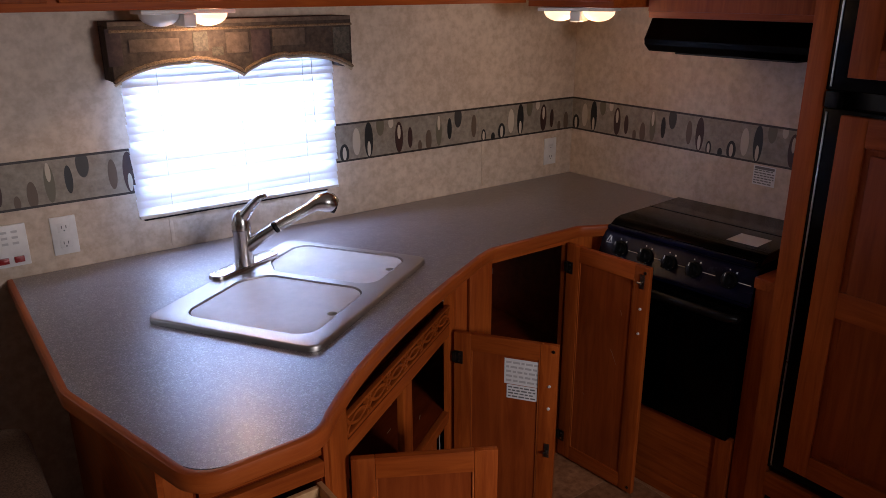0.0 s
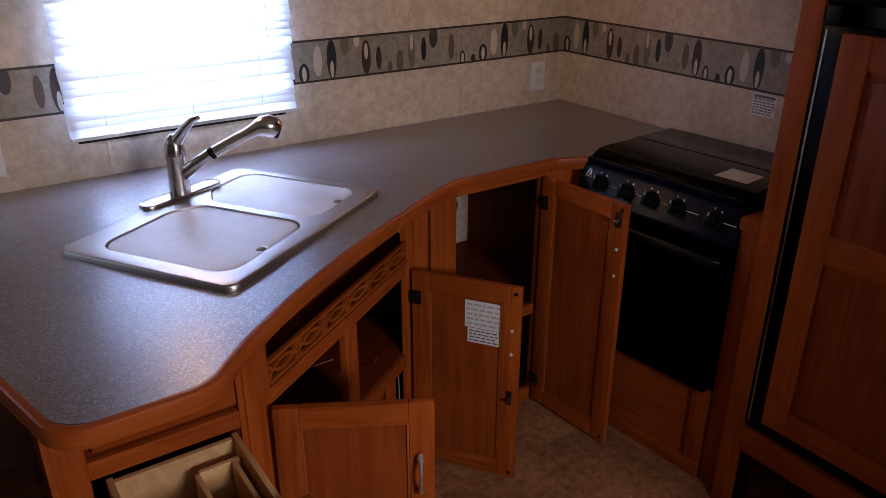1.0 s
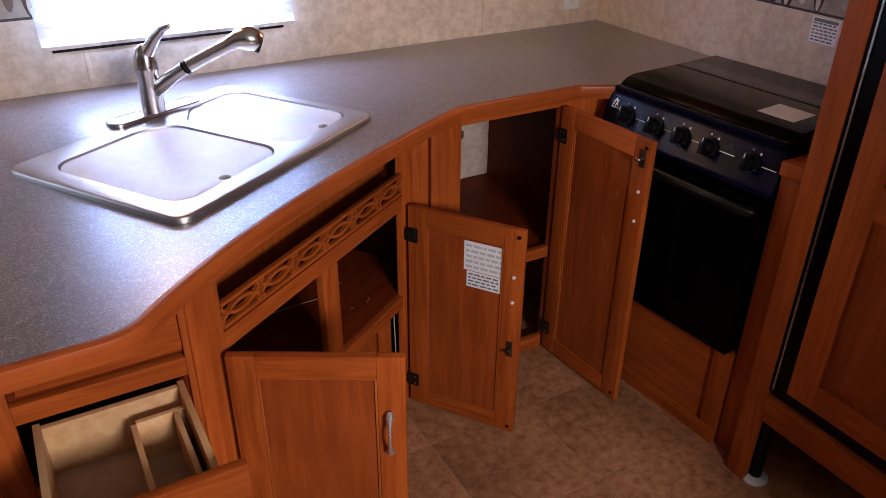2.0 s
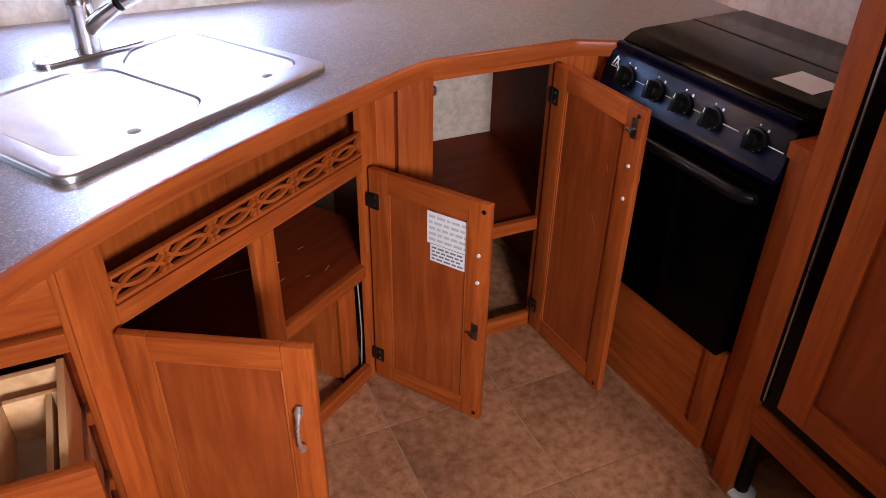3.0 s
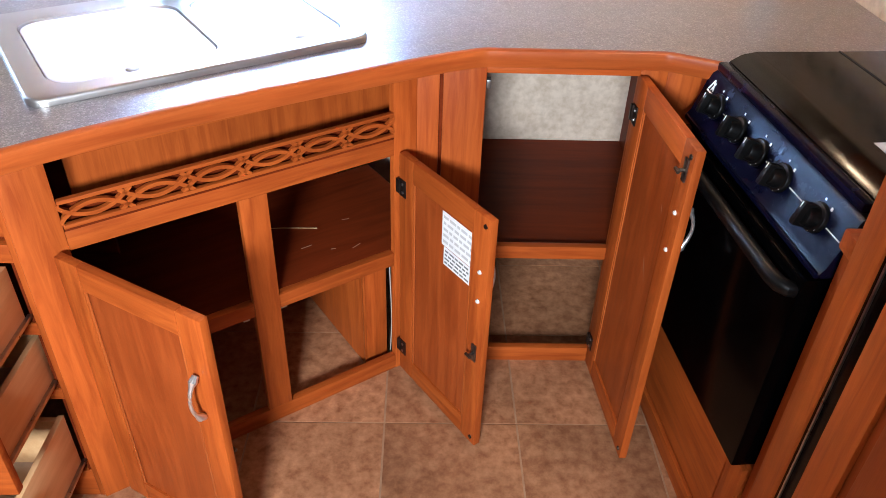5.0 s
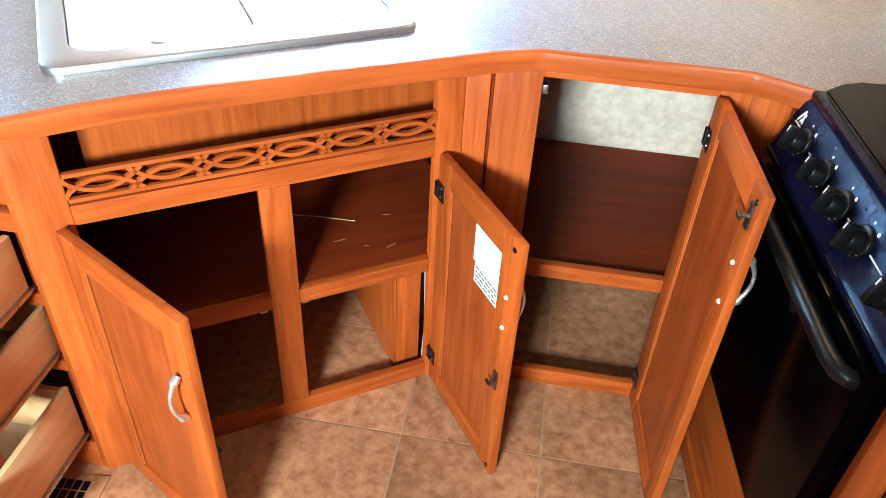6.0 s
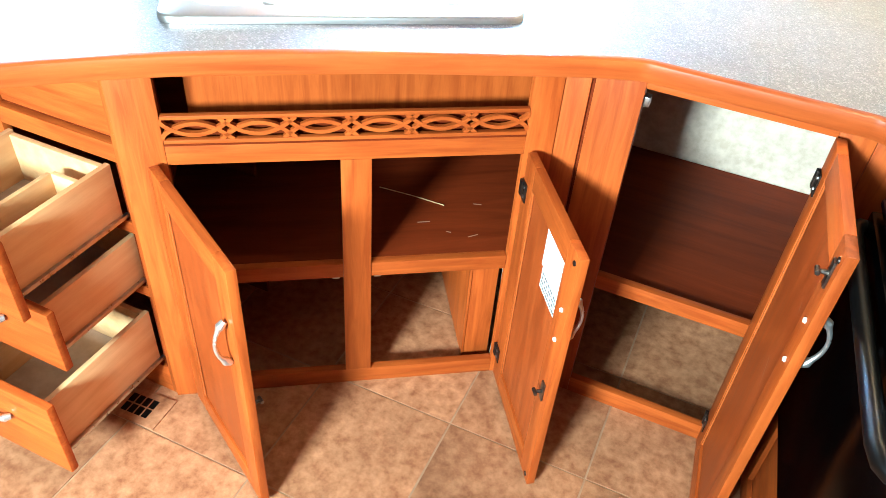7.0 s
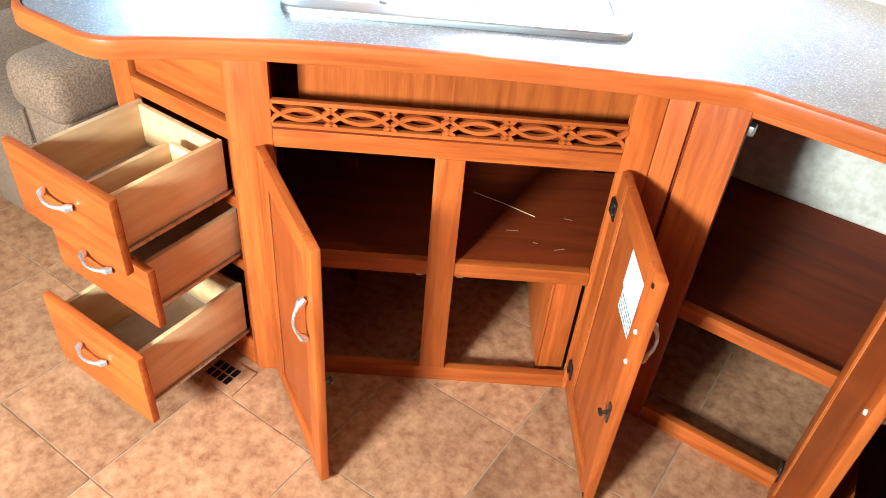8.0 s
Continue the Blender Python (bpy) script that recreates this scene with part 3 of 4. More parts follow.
def cabinet_door(parent, hinge, angle, w, h, z0, front, handle_z, latch_z, bumper_z):
    """A framed door hung at hinge (in the parent's space), turned to angle. front: the side, -1 or 1 of local y, that shows when it is shut."""
    T, S = 0.019, 0.056
    y0, y1 = (-T / 2, T / 2)
    m = pose(hinge[0], hinge[1], z0, 0, 0, angle)
    door = part("door", boxes((S - 0.008, w - S + 0.008, -0.003, 0.003, S - 0.008, h - S + 0.008), bev=0), PANEL, parent, "open cherry cabinet door with a recessed panel", m)
    part("stile", boxes((0, S, y0, y1, 0, h), bev=0.003), WOOD_Z, door)
    part("stile", boxes((w - S, w, y0, y1, 0, h), bev=0.003), WOOD_Z, door)
    part("rail", boxes((S, w - S, y0 + 0.0004, y1 - 0.0004, 0, S), bev=0.002), WOOD_X, door)
    part("rail", boxes((S, w - S, y0 + 0.0004, y1 - 0.0004, h - S, h), bev=0.002), WOOD_X, door)
    for x in (S, w - S - 0.005):
        for s in (-1, 1):
            part("bead", boxes((x, x + 0.005, min(s * 0.0035, s * 0.0075), max(s * 0.0035, s * 0.0075), S, h - S), bev=0.0016), BEAD_GLINT, door)
    inn = -front
    for z in (0.085, h - 0.085):
        bm = bmesh.new()
        box(bm, 0.004, 0.030, min(inn * T / 2, inn * (T / 2 + 0.003)), max(inn * T / 2, inn * (T / 2 + 0.003)), z - 0.022, z + 0.022, 0.001)
        box(bm, -0.006, 0.008, min(inn * (T / 2 - 0.004), inn * (T / 2 + 0.006)), max(inn * (T / 2 - 0.004), inn * (T / 2 + 0.006)), z - 0.018, z + 0.018, 0.002)
        part("hinge", bm, HINGE, door, "bronze cabinet hinge")
        for dz in (-0.011, 0.011):
            b2 = bmesh.new()
            rod(b2, (0.018, inn * (T / 2 + 0.002), z + dz), (0.018, inn * (T / 2 + 0.0045), z + dz), 0.004, seg=8)
            part("hinge_screw", b2, STEEL, door)
    bm = bmesh.new()
    ya = inn * (T / 2)
    box(bm, w - 0.032, w - 0.016, min(ya, ya + inn * 0.004), max(ya, ya + inn * 0.004), latch_z - 0.024, latch_z + 0.024, 0.001)
    rod(bm, (w - 0.024, ya + inn * 0.003, latch_z), (w - 0.024, ya + inn * 0.020, latch_z), 0.0045, 0.003, seg=8)
    rod(bm, (w - 0.032, ya + inn * 0.018, latch_z), (w - 0.016, ya + inn * 0.018, latch_z), 0.004, seg=8)
    part("catch", bm, CATCH, door, "dark metal catch")
    for bz in bumper_z:
        bm = bmesh.new()
        rod(bm, (w - 0.024, ya, bz), (w - 0.024, ya + inn * 0.004, bz), 0.0052, 0.004, seg=10)
        part("screw_cap", bm, WHITE, door)
    for bz in (0.02, h - 0.02):
        bm = bmesh.new()
        rod(bm, (w - 0.016, ya - inn * 0.001, bz), (w - 0.016, ya + inn * 0.0025, bz), 0.006, 0.005, seg=10)
        part("bumper", bm, HINGE, door)
    flip = pose(0, 0, 0) if front < 0 else pose(0, 0, 0, 0, 0, 180)
    bow_handle(door, pose(w - 0.032, front * T / 2, handle_z) @ flip, 0.105)
    return door


def label_sheet(parent, x0, x1, z0, z1, y, lines, grey=False):
    """A paper label on local face y, with bars for its print."""
    s = 1 if y > 0 else -1
    lab = part("label", boxes((x0, x1, min(y, y + s * 0.0008), max(y, y + s * 0.0008), z0, z1), bev=0), PAPER, parent, "white printed paper label")
    rng = random.Random(int(abs(x0 * z0) * 1e5))
    for k in range(lines):
        z = z1 - (z1 - z0) * (k + 0.8) / (lines + 0.6)
        x = x0 + 0.05 * (x1 - x0)
        bm = bmesh.new()
        while x < x1 - 0.12 * (x1 - x0):
            L = rng.uniform(0.08, 0.2) * (x1 - x0)
            box(bm, x, min(x + L, x1 - 0.05 * (x1 - x0)), min(y + s * 0.0009, y + s * 0.0013), max(y + s * 0.0009, y + s * 0.0013), z - 0.22 * (z1 - z0) / (lines + 0.6), z + 0.22 * (z1 - z0) / (lines + 0.6))
            x += L + 0.04 * (x1 - x0)
        ob = new("print_bar", to_mesh("print_bar", bm, GREYINK if grey else INK, False))
        ob.parent = parent
    return lab


# ---- sink cabinet: local x along its face, local +y into it ----
DIAG = 33.4
P0 = Vector((-1.447, -0.835, 0))
sink_cab = thing("sink_cabinet", "cherry corner sink cabinet with open doors and a fretwork tray", "cabinet", at=Matrix.Translation(P0) @ pose(0, 0, 0, 0, 0, DIAG))
TT = 0.020
part("stile", boxes((-0.436, -0.353, 0, TT, 0, 0.866)), WOOD_Z, sink_cab)
part("stile", boxes((0.338, 0.398, 0, TT, 0, 0.866)), WOOD_Z, sink_cab)
part("mullion", boxes((-0.030, 0.031, 0, TT, 0.046, 0.664)), WOOD_Z, sink_cab)
part("top_rail", boxes((-0.353, 0.338, 0.0005, TT, 0.846, 0.866)), WOOD_X, sink_cab)
part("middle_rail", boxes((-0.353, 0.338, 0.0005, TT, 0.664, 0.706)), WOOD_X, sink_cab)
part("bottom_rail", boxes((-0.353, 0.338, 0.0005, TT, 0, 0.046)), WOOD_X, sink_cab)
part("tray_back", boxes((-0.315, 0.420, 0.088, 0.096, 0.700, 0.866), bev=0), WOOD_Z, sink_cab)
# Board added to darken the fretwork's holes and shade the tray back.
part("tray_front", boxes((-0.352, 0.337, 0.024, 0.028, 0.701, 0.758), bev=0), VENEER_SHADE, sink_cab, "dark board added behind the fretwork to deepen its shade")
# Dark bar on the face painted as the shadow line below the fretwork.
part("rail_groove", boxes((-0.352, 0.337, -0.0015, 0.004, 0.7065, 0.7105), bev=0), VENEER_SHADE, sink_cab)
# Tray floor coloured dark in place of the shade behind the fretwork.
part("tray_floor", boxes((-0.353, 0.420, 0.021, 0.096, 0.690, 0.700), bev=0), VENEER_SHADE, sink_cab)
part("shelf", boxes((-0.42, 0.50, 0.024, 0.42, 0.374, 0.390), bev=0), VENEER_SHADE, sink_cab, "dark cherry veneer shelf")
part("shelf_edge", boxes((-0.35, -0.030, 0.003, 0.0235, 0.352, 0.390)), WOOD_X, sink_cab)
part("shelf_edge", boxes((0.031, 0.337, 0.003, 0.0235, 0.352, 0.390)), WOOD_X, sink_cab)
# Inner sides and back take the dark veneer to deepen the shade inside.
part("inner_side", boxes((-0.45, -0.436, 0.02, 0.43, 0, 0.69), bev=0), VENEER_SHADE, sink_cab)
part("inner_back", boxes((-0.436, 0.40, 0.425, 0.435, 0, 0.69), bev=0), VENEER_SHADE, sink_cab)
duct = part("duct_box", boxes((0.272, 0.29, 0.06, 0.42, 0.004, 0.350)), WOOD_Z, sink_cab, "boxed-in cherry panel")
part("duct_front", boxes((0.272, 0.338, 0.046, 0.060, 0.004, 0.350)), WOOD_Z, duct)
part("duct_corner", boxes((0.268, 0.274, 0.043, 0.050, 0.004, 0.350)), WOOD_Z, duct)


def fretwork(x0, x1, z0, z1, y0, y1, n):
    """A pierced strip: two bars and crossing arcs that leave eyes and diamonds."""
    bm = bmesh.new()
    zb, zt = z0 + 0.008, z1 - 0.008
    box(bm, x0, x1, y0, y1, z0, zb, 0.001)
    box(bm, x0, x1, y0, y1, zt, z1, 0.001)
    mid, half, p = (zb + zt) / 2, (zt - zb) / 2 + 0.001, (x1 - x0) / n
    a, amp = p * 0.345, half * 0.50
    b = a * math.sqrt(1 + half / amp)
    for k in range(n):
        cx = x0 + p * (k + 0.5)
        for s in (-1, 1):
            rows = []
            for j in range(17):
                x = -b + 2 * b * j / 16
                z = mid + s * amp * (1 - (x / a) ** 2)
                sl = -2 * s * amp * x / a / a
                ln = math.hypot(1, sl)
                nx, nz = -sl / ln * 0.0040, 1 / ln * 0.0040
                xx = min(max(cx + x, x0), x1)
                rows.append([bm.verts.new(q) for q in ((xx + nx, y0 + 0.001 + 0.0005 * s, z + nz), (xx - nx, y0 + 0.001 + 0.0005 * s, z - nz), (xx - nx, y1 - 0.001, z - nz), (xx + nx, y1 - 0.001, z + nz))])
            for r0, r1 in zip(rows, rows[1:]):
                for i in range(4):
                    bm.faces.new((r0[i], r0[(i + 1) % 4], r1[(i + 1) % 4], r1[i]))
    return bm


part("fretwork", fretwork(-0.352, 0.337, 0.711, 0.770, -0.002, 0.010, 6), WOOD_X, sink_cab, "pierced cherry fretwork strip")
inv = sink_cab.matrix_basis.inverted()


def local_hinge(x, y):
    return (inv @ Vector((x, y, 0)))[:2]


d1 = cabinet_door(sink_cab, local_hinge(-1.752, -1.056), -29.6 - DIAG, 0.345, 0.660, 0.016, -1, 0.475, 0.297, (0.525, 0.447))
d2 = cabinet_door(sink_cab, local_hinge(-1.146, -0.652), 304.6 - DIAG, 0.334, 0.664, 0.014, 1, 0.49, 0.297, (0.525, 0.447))
label_sheet(d2, 0.165, 0.281, 0.510, 0.598, -0.0032, 5, True)
label_sheet(d2, 0.174, 0.271, 0.460, 0.508, -0.0034, 4)
for x in (-0.046, 0.047):
    bm = bmesh.new()
    box(bm, x - 0.008, x + 0.008, 0.0205, 0.030, 0.332, 0.348, 0.002)
    part("strike", bm, STEEL, sink_cab, "bright metal strike")

part("wire", tube([(0.345, 0.040, 0.352), (0.346, 0.040, 0.30), (0.348, 0.039, 0.22), (0.350, 0.039, 0.14), (0.347, 0.040, 0.07), (0.344, 0.041, 0.0)], 0.0017, 6), WIRE, sink_cab, "white wire hanging by the boxed panel")


def scratch(parent, pts, y, name="scratch"):
    """A thin pale scuff on a flat board; y: its face."""
    bm = bmesh.new()
    rows = []
    for i, (x, z) in enumerate(pts):
        w = 0.0009 if 0 < i < len(pts) - 1 else 0.0003
        rows.append([bm.verts.new((x - w, y, z - w)), bm.verts.new((x + w, y, z + w))])
    for a, b in zip(rows, rows[1:]):
        bm.faces.new((a[0], a[1], b[1], b[0]))
    return part(name, bm, SCUFF, parent, "pale scuff mark")


# ---- corner cabinet beside the stove ----
corner_cab = thing("corner_cabinet", "cherry base cabinet standing open beside the stove", "cabinet", at=pose(0, -0.615, 0))
part("filler", boxes((-1.128, -1.066, 0.004, 0.024, 0, 0.866)), WOOD_Z, corner_cab)
# Dark piece at the bottom of the joint stands for the gap's shade.
part("filler_groove", boxes((-1.068, -1.056, 0.012, 0.024, 0, 0.866), bev=0), VENEER_SHADE, corner_cab)
part("stile", boxes((-1.058, -0.965, 0, 0.02, 0, 0.866)), WOOD_Z, corner_cab)
part("stile", boxes((-0.632, -0.572, 0, 0.02, 0, 0.866)), WOOD_Z, corner_cab)
part("top_rail", boxes((-0.965, -0.632, 0.0005, 0.02, 0.852, 0.866)), WOOD_X, corner_cab)
part("bottom_rail", boxes((-0.965, -0.632, 0.0005, 0.02, 0, 0.048)), WOOD_X, corner_cab)
part("shelf", boxes((-1.05, -0.475, 0.024, 0.610, 0.358, 0.376), bev=0), VENEER_SHADE, corner_cab, "dark cherry veneer shelf")
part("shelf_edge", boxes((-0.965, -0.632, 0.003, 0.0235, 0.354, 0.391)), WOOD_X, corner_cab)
# Same dark tone here, standing in for the shaded cabinet interior.
part("inner_side", boxes((-0.474, -0.462, 0.0, 0.610, 0, 0.866), bev=0), VENEER_SHADE, corner_cab)
part("inner_side", boxes((-1.062, -1.052, 0.13, 0.610, 0, 0.69), bev=0), VENEER_SHADE, corner_cab)
part("side_filler", boxes((-0.571, -0.478, 0.003, 0.02, 0, 0.866)), WOOD_Z, corner_cab)
part("return_panel", boxes((-0.496, -0.478, -0.050, 0.0025, 0, 0.866)), WOOD_Z, corner_cab)
d3 = cabinet_door(corner_cab, (-0.628, -0.012), 274.5, 0.340, 0.846, 0.014, 1, 0.655, 0.795, (0.70, 0.613))
bm = boxes((-0.964, -0.953, 0.008, 0.028, 0.812, 0.832), bev=0.002)
part("strike", bm, STEEL, corner_cab, "bright metal strike")

scratch(d3, [(0.205, 0.515), (0.214, 0.505), (0.222, 0.488), (0.236, 0.462)], -0.0034)
scratch(d3, [(0.236, 0.668), (0.240, 0.660), (0.243, 0.650)], -0.0034)
scratch(d3, [(0.10, 0.30), (0.108, 0.294)], -0.0034)

# ---- drawer cabinet at the end of the run ----
drawer_cab = thing("drawer_cabinet", "cherry drawer cabinet with three drawers pulled out", "cabinet", at=pose(0, -1.070, 0))
part("stile", boxes((-1.826, -1.806, 0, 0.02, 0, 0.866)), WOOD_Z, drawer_cab)
part("stile", boxes((-2.170, -2.116, 0, 0.02, 0, 0.866)), WOOD_Z, drawer_cab)
part("false_panel", boxes((-2.103, -1.826, 0.008, 0.018, 0.716, 0.866), bev=0.002), WOOD_X, drawer_cab)
# Dark sheet put behind the false panel to paint its shadow gap.
part("panel_backing", boxes((-2.116, -1.826, 0.0205, 0.026, 0.690, 0.866), bev=0), VENEER_SHADE, drawer_cab)
for z0, z1 in ((0.664, 0.704), (0.492, 0.520), (0.315, 0.343), (0.0, 0.085)):
    part("rail", boxes((-2.116, -1.826, 0.0005, 0.02, z0, z1)), WOOD_X, drawer_cab)
part("end_panel", boxes((-2.182, -2.170, 0.0, 1.066, 0, 0.866), bev=0), WOOD_Y, drawer_cab)
part("back_panel", boxes((-2.168, -1.83, 0.40, 0.41, 0, 0.866), bev=0), VENEER_SHADE, drawer_cab)


def drawer(yf, yb, z0, z1, fz0, fz1, dividers):
    """One pulled-out drawer; local y is measured from the cabinet's face."""
    x0, x1, t = -2.092, -1.838, 0.012
    d = part("drawer", boxes((-2.118, -1.800, yf - 0.019, yf - 0.0005, fz0, fz1), bev=0.004), WOOD_X, drawer_cab, "pulled-out drawer with a cherry front and pale birch sides")
    part("side", boxes((x0, x0 + t, yf, yb, z0, z1), bev=0.001), BIRCH, d)
    part("side", boxes((x1 - t, x1, yf, yb, z0, z1), bev=0.001), BIRCH, d)
    part("back", boxes((x0 + t, x1 - t, yb - t, yb, z0, z1 - 0.006), bev=0.001), BIRCH, d)
    part("inner_front", boxes((x0 + t, x1 - t, yf, yf + t, z0, z1 - 0.006), bev=0.001), BIRCH, d)
    part("bottom", boxes((x0 + t, x1 - t, yf + t, yb - t, z0 + 0.006, z0 + 0.012), bev=0), BIRCH_IN, d)
    for x in dividers:
        part("divider", boxes((x, x + 0.010, yf + t, yb - 0.055, z0 + 0.012, z1 - 0.022), bev=0.001), BIRCH, d)
    if dividers:
        part("divider", boxes((dividers[0] + 0.010, x1 - t, yb - 0.055, yb - 0.045, z0 + 0.012, z1 - 0.022), bev=0.001), BIRCH, d)
    part("slide", boxes((x1, x1 + 0.008, yf + 0.01, 0.004, z0 - 0.006, z0 + 0.003), bev=0.001), STEEL, d)
    part("slide", boxes((x0 - 0.008, x0, yf + 0.01, 0.004, z0 - 0.006, z0 + 0.003), bev=0.001), STEEL, d)
    bow_handle(d, pose(-1.960, yf - 0.0185, (fz0 + fz1) / 2 + 0.022, 0, 90, 0), 0.090)
    return d


drawer(-0.275, -0.006, 0.540, 0.662, 0.513, 0.684, (-1.945, -1.872))
drawer(-0.234, 0.04, 0.365, 0.480, 0.344, 0.494, ())
drawer(-0.299, -0.004, 0.122, 0.272, 0.100, 0.302, ())

# ---- stove ----
stove = thing("stove", "black gas stove with a closed lid and blue-black control panel", "stove", at=pose(-0.488, -0.668, 0, 0, 0, 5.0) @ pose(0.51, 0.668, 0))
SY0, SY1 = -1.238, -0.668
part("oven_body", boxes((-0.500, -0.060, SY0 + 0.006, SY1 - 0.004, 0.322, 0.900), bev=0.003), BLACK, stove)
part("oven_door", boxes((-0.570, -0.501, SY0 + 0.010, SY1 - 0.010, 0.322, 0.776), bev=0.006), BLACK, stove, "black glass oven door")
HY0, HY1 = SY0 + 0.024, SY1 - 0.024
hb = tube([(-0.568, HY1, 0.748), (-0.578, HY1 - 0.002, 0.749), (-0.588, HY1 - 0.014, 0.750), (-0.592, HY1 - 0.040, 0.750), (-0.592, (HY0 + HY1) / 2, 0.750),
           (-0.592, HY0 + 0.040, 0.750), (-0.588, HY0 + 0.014, 0.750), (-0.578, HY0 + 0.002, 0.749), (-0.568, HY0, 0.748)], [0.013, 0.014, 0.0145, 0.0145, 0.0145, 0.0145, 0.0145, 0.014, 0.013], 12)
part("oven_handle", hb, BLACKM, stove, "black bar handle")


def tilted_panel():
    """The sloping control panel, from its lower front edge to its upper back edge."""
    bm = bmesh.new()
    pts = [(-0.556, 0.796), (-0.548, 0.806), (-0.522, 0.890), (-0.516, 0.897), (-0.490, 0.897), (-0.490, 0.788), (-0.550, 0.788)]
    a = [bm.verts.new((x, SY0, z)) for x, z in pts]
    b = [bm.verts.new((x, SY1, z)) for x, z in pts]
    bm.faces.new(a)
    bm.faces.new(b[::-1])
    for k in range(len(pts)):
        bm.faces.new((a[k], a[(k + 1) % len(pts)], b[(k + 1) % len(pts)], b[k]))
    return bm


cpanel = part("control_panel", tilted_panel(), BLUEBLK, stove, "glossy blue-black control panel")
part("front_lip", boxes((-0.520, -0.499, SY0 + 0.012, SY1 - 0.012, 0.899, 0.917), bev=0.006), BLUEBLK, stove, "rounded blue-black bar along the lid's front")
part("panel_rim", boxes((-0.560, -0.550, SY0 + 0.002, SY1 - 0.002, 0.786, 0.797), bev=0.003), BLUEBLK, cpanel)
part("panel_shadow_gap", boxes((-0.516, -0.500, SY0 + 0.004, SY1 - 0.004, 0.8972, 0.8988), bev=0), BLACKM, stove)
slope = math.degrees(math.atan2(0.027, 0.084))
for k, y in enumerate((-0.752, -0.855, -0.945, -1.035, -1.158)):
    m = pose(-0.535, y, 0.849, 0, -90 - (-slope), 0)
    knob = part("knob", lathe([(0.0265, 0.0), (0.0265, 0.005), (0.0250, 0.0075), (0.0200, 0.009), (0.0185, 0.024), (0.0165, 0.028)], 24), BLACKM, stove, "black ribbed control knob", m)
    part("knob_grip", boxes((-0.0215, 0.0215, -0.0065, 0.0065, 0.012, 0.040), bev=0.004), BLACKM, knob)
    for q in (-50, -15, 20, 55):
        part("skirt_mark", boxes((0.0215, 0.0242, -0.0012, 0.0012, 0.0066, 0.0080), bev=0), WHITE, knob, at=pose(0, 0, 0, 0, 0, q + 180))
    part("knob_mark", boxes((0.010, 0.021, -0.0011, 0.0011, 0.0401, 0.0406), bev=0), WHITE, knob)
    part("dial_mark", boxes((0.030, 0.034, 0.004, 0.008, 0.001, 0.0016), bev=0), WHITE, knob)
    part("dial_mark", boxes((0.024, 0.030, -0.020, -0.015, 0.001, 0.0016), bev=0), WHITE, knob)
slope_m = pose(-0.5352, 0, 0.849, 0, slope, 0)
for y0, y1 in ((-0.822, -0.785), (-0.914, -0.886), (-1.004, -0.976), (-1.110, -1.066), (-1.228, -1.188)):
    part("panel_line", boxes((-0.0010, 0.0, y0, y1, -0.001, 0.0012), bev=0), WHITE, cpanel, at=slope_m)
emb = bmesh.new()
for a, b in (((-0.712, -0.008), (-0.722, 0.014)), ((-0.722, 0.014), (-0.732, -0.008)), ((-0.722, -0.008), (-0.730, 0.010)), ((-0.710, -0.012), (-0.736, -0.012))):
    rod(emb, (-0.0006, a[0], a[1]), (-0.0006, b[0], b[1]), 0.0017, seg=6)
part("emblem", emb, WHITE, cpanel, "small pale emblem", slope_m @ pose(0, 0.022, 0.022))
lid = bmesh.new()
pts = [(-0.496, 0.903), (-0.496, 0.914), (-0.470, 0.930), (-0.440, 0.934), (-0.074, 0.934), (-0.058, 0.926), (-0.058, 0.903)]
va = [lid.verts.new((x, SY0 + 0.006, z)) for x, z in pts]
vb = [lid.verts.new((x, SY1 - 0.006, z)) for x, z in pts]
lid.faces.new(va)
lid.faces.new(vb[::-1])
for k in range(len(pts)):
    lid.faces.new((va[k], va[(k + 1) % len(pts)], vb[(k + 1) % len(pts)], vb[k]))
bmesh.ops.bevel(lid, geom=lid.edges[:], offset=0.003, segments=2, affect="EDGES")
lid_ob = part("lid", lid, LIDBLK, stove, "closed black metal lid")
part("lid_seam", boxes((-0.262, -0.258, SY0 + 0.008, SY1 - 0.008, 0.933, 0.935), bev=0), BLACKM, lid_ob)
part("sticker", boxes((-0.420, -0.325, -1.175, -1.072, 0.9340, 0.9348), bev=0), PAPER, lid_ob, "pale printed sticker")

# cherry surround under and beside the stove
plinth = thing("stove_plinth", "cherry panel framing the base of the stove", "cabinet panel", at=pose(-0.51, -0.668, 0, 0, 0, 4.5) @ pose(0.51, 0.668, 0))
part("panel", boxes((-0.510, -0.492, -1.240, -0.668, 0.0, 0.318)), WOOD_Y, plinth)
part("bottom_rail", boxes((-0.522, -0.5105, -1.240, -0.668, 0.0, 0.055)), WOOD_Y, plinth)
part("stile", boxes((-0.522, -0.5105, -0.7195, -0.668, 0.0555, 0.318)), WOOD_Z, plinth)
part("stile", boxes((-0.522, -0.5105, -1.240, -1.186, 0.0555, 0.318)), WOOD_Z, plinth)
ledge_unit = thing("stove_side_panel", "narrow cherry panel with a ledge between stove and refrigerator", "cabinet panel")
part("side_panel", boxes((-0.462, -0.02, -1.319, -1.242, 0.0, 0.850)), WOOD_Z, ledge_unit)
part("ledge", boxes((-0.474, -0.02, -1.319, -1.241, 0.8505, 0.886), bev=0.004), WOOD_X, ledge_unit)

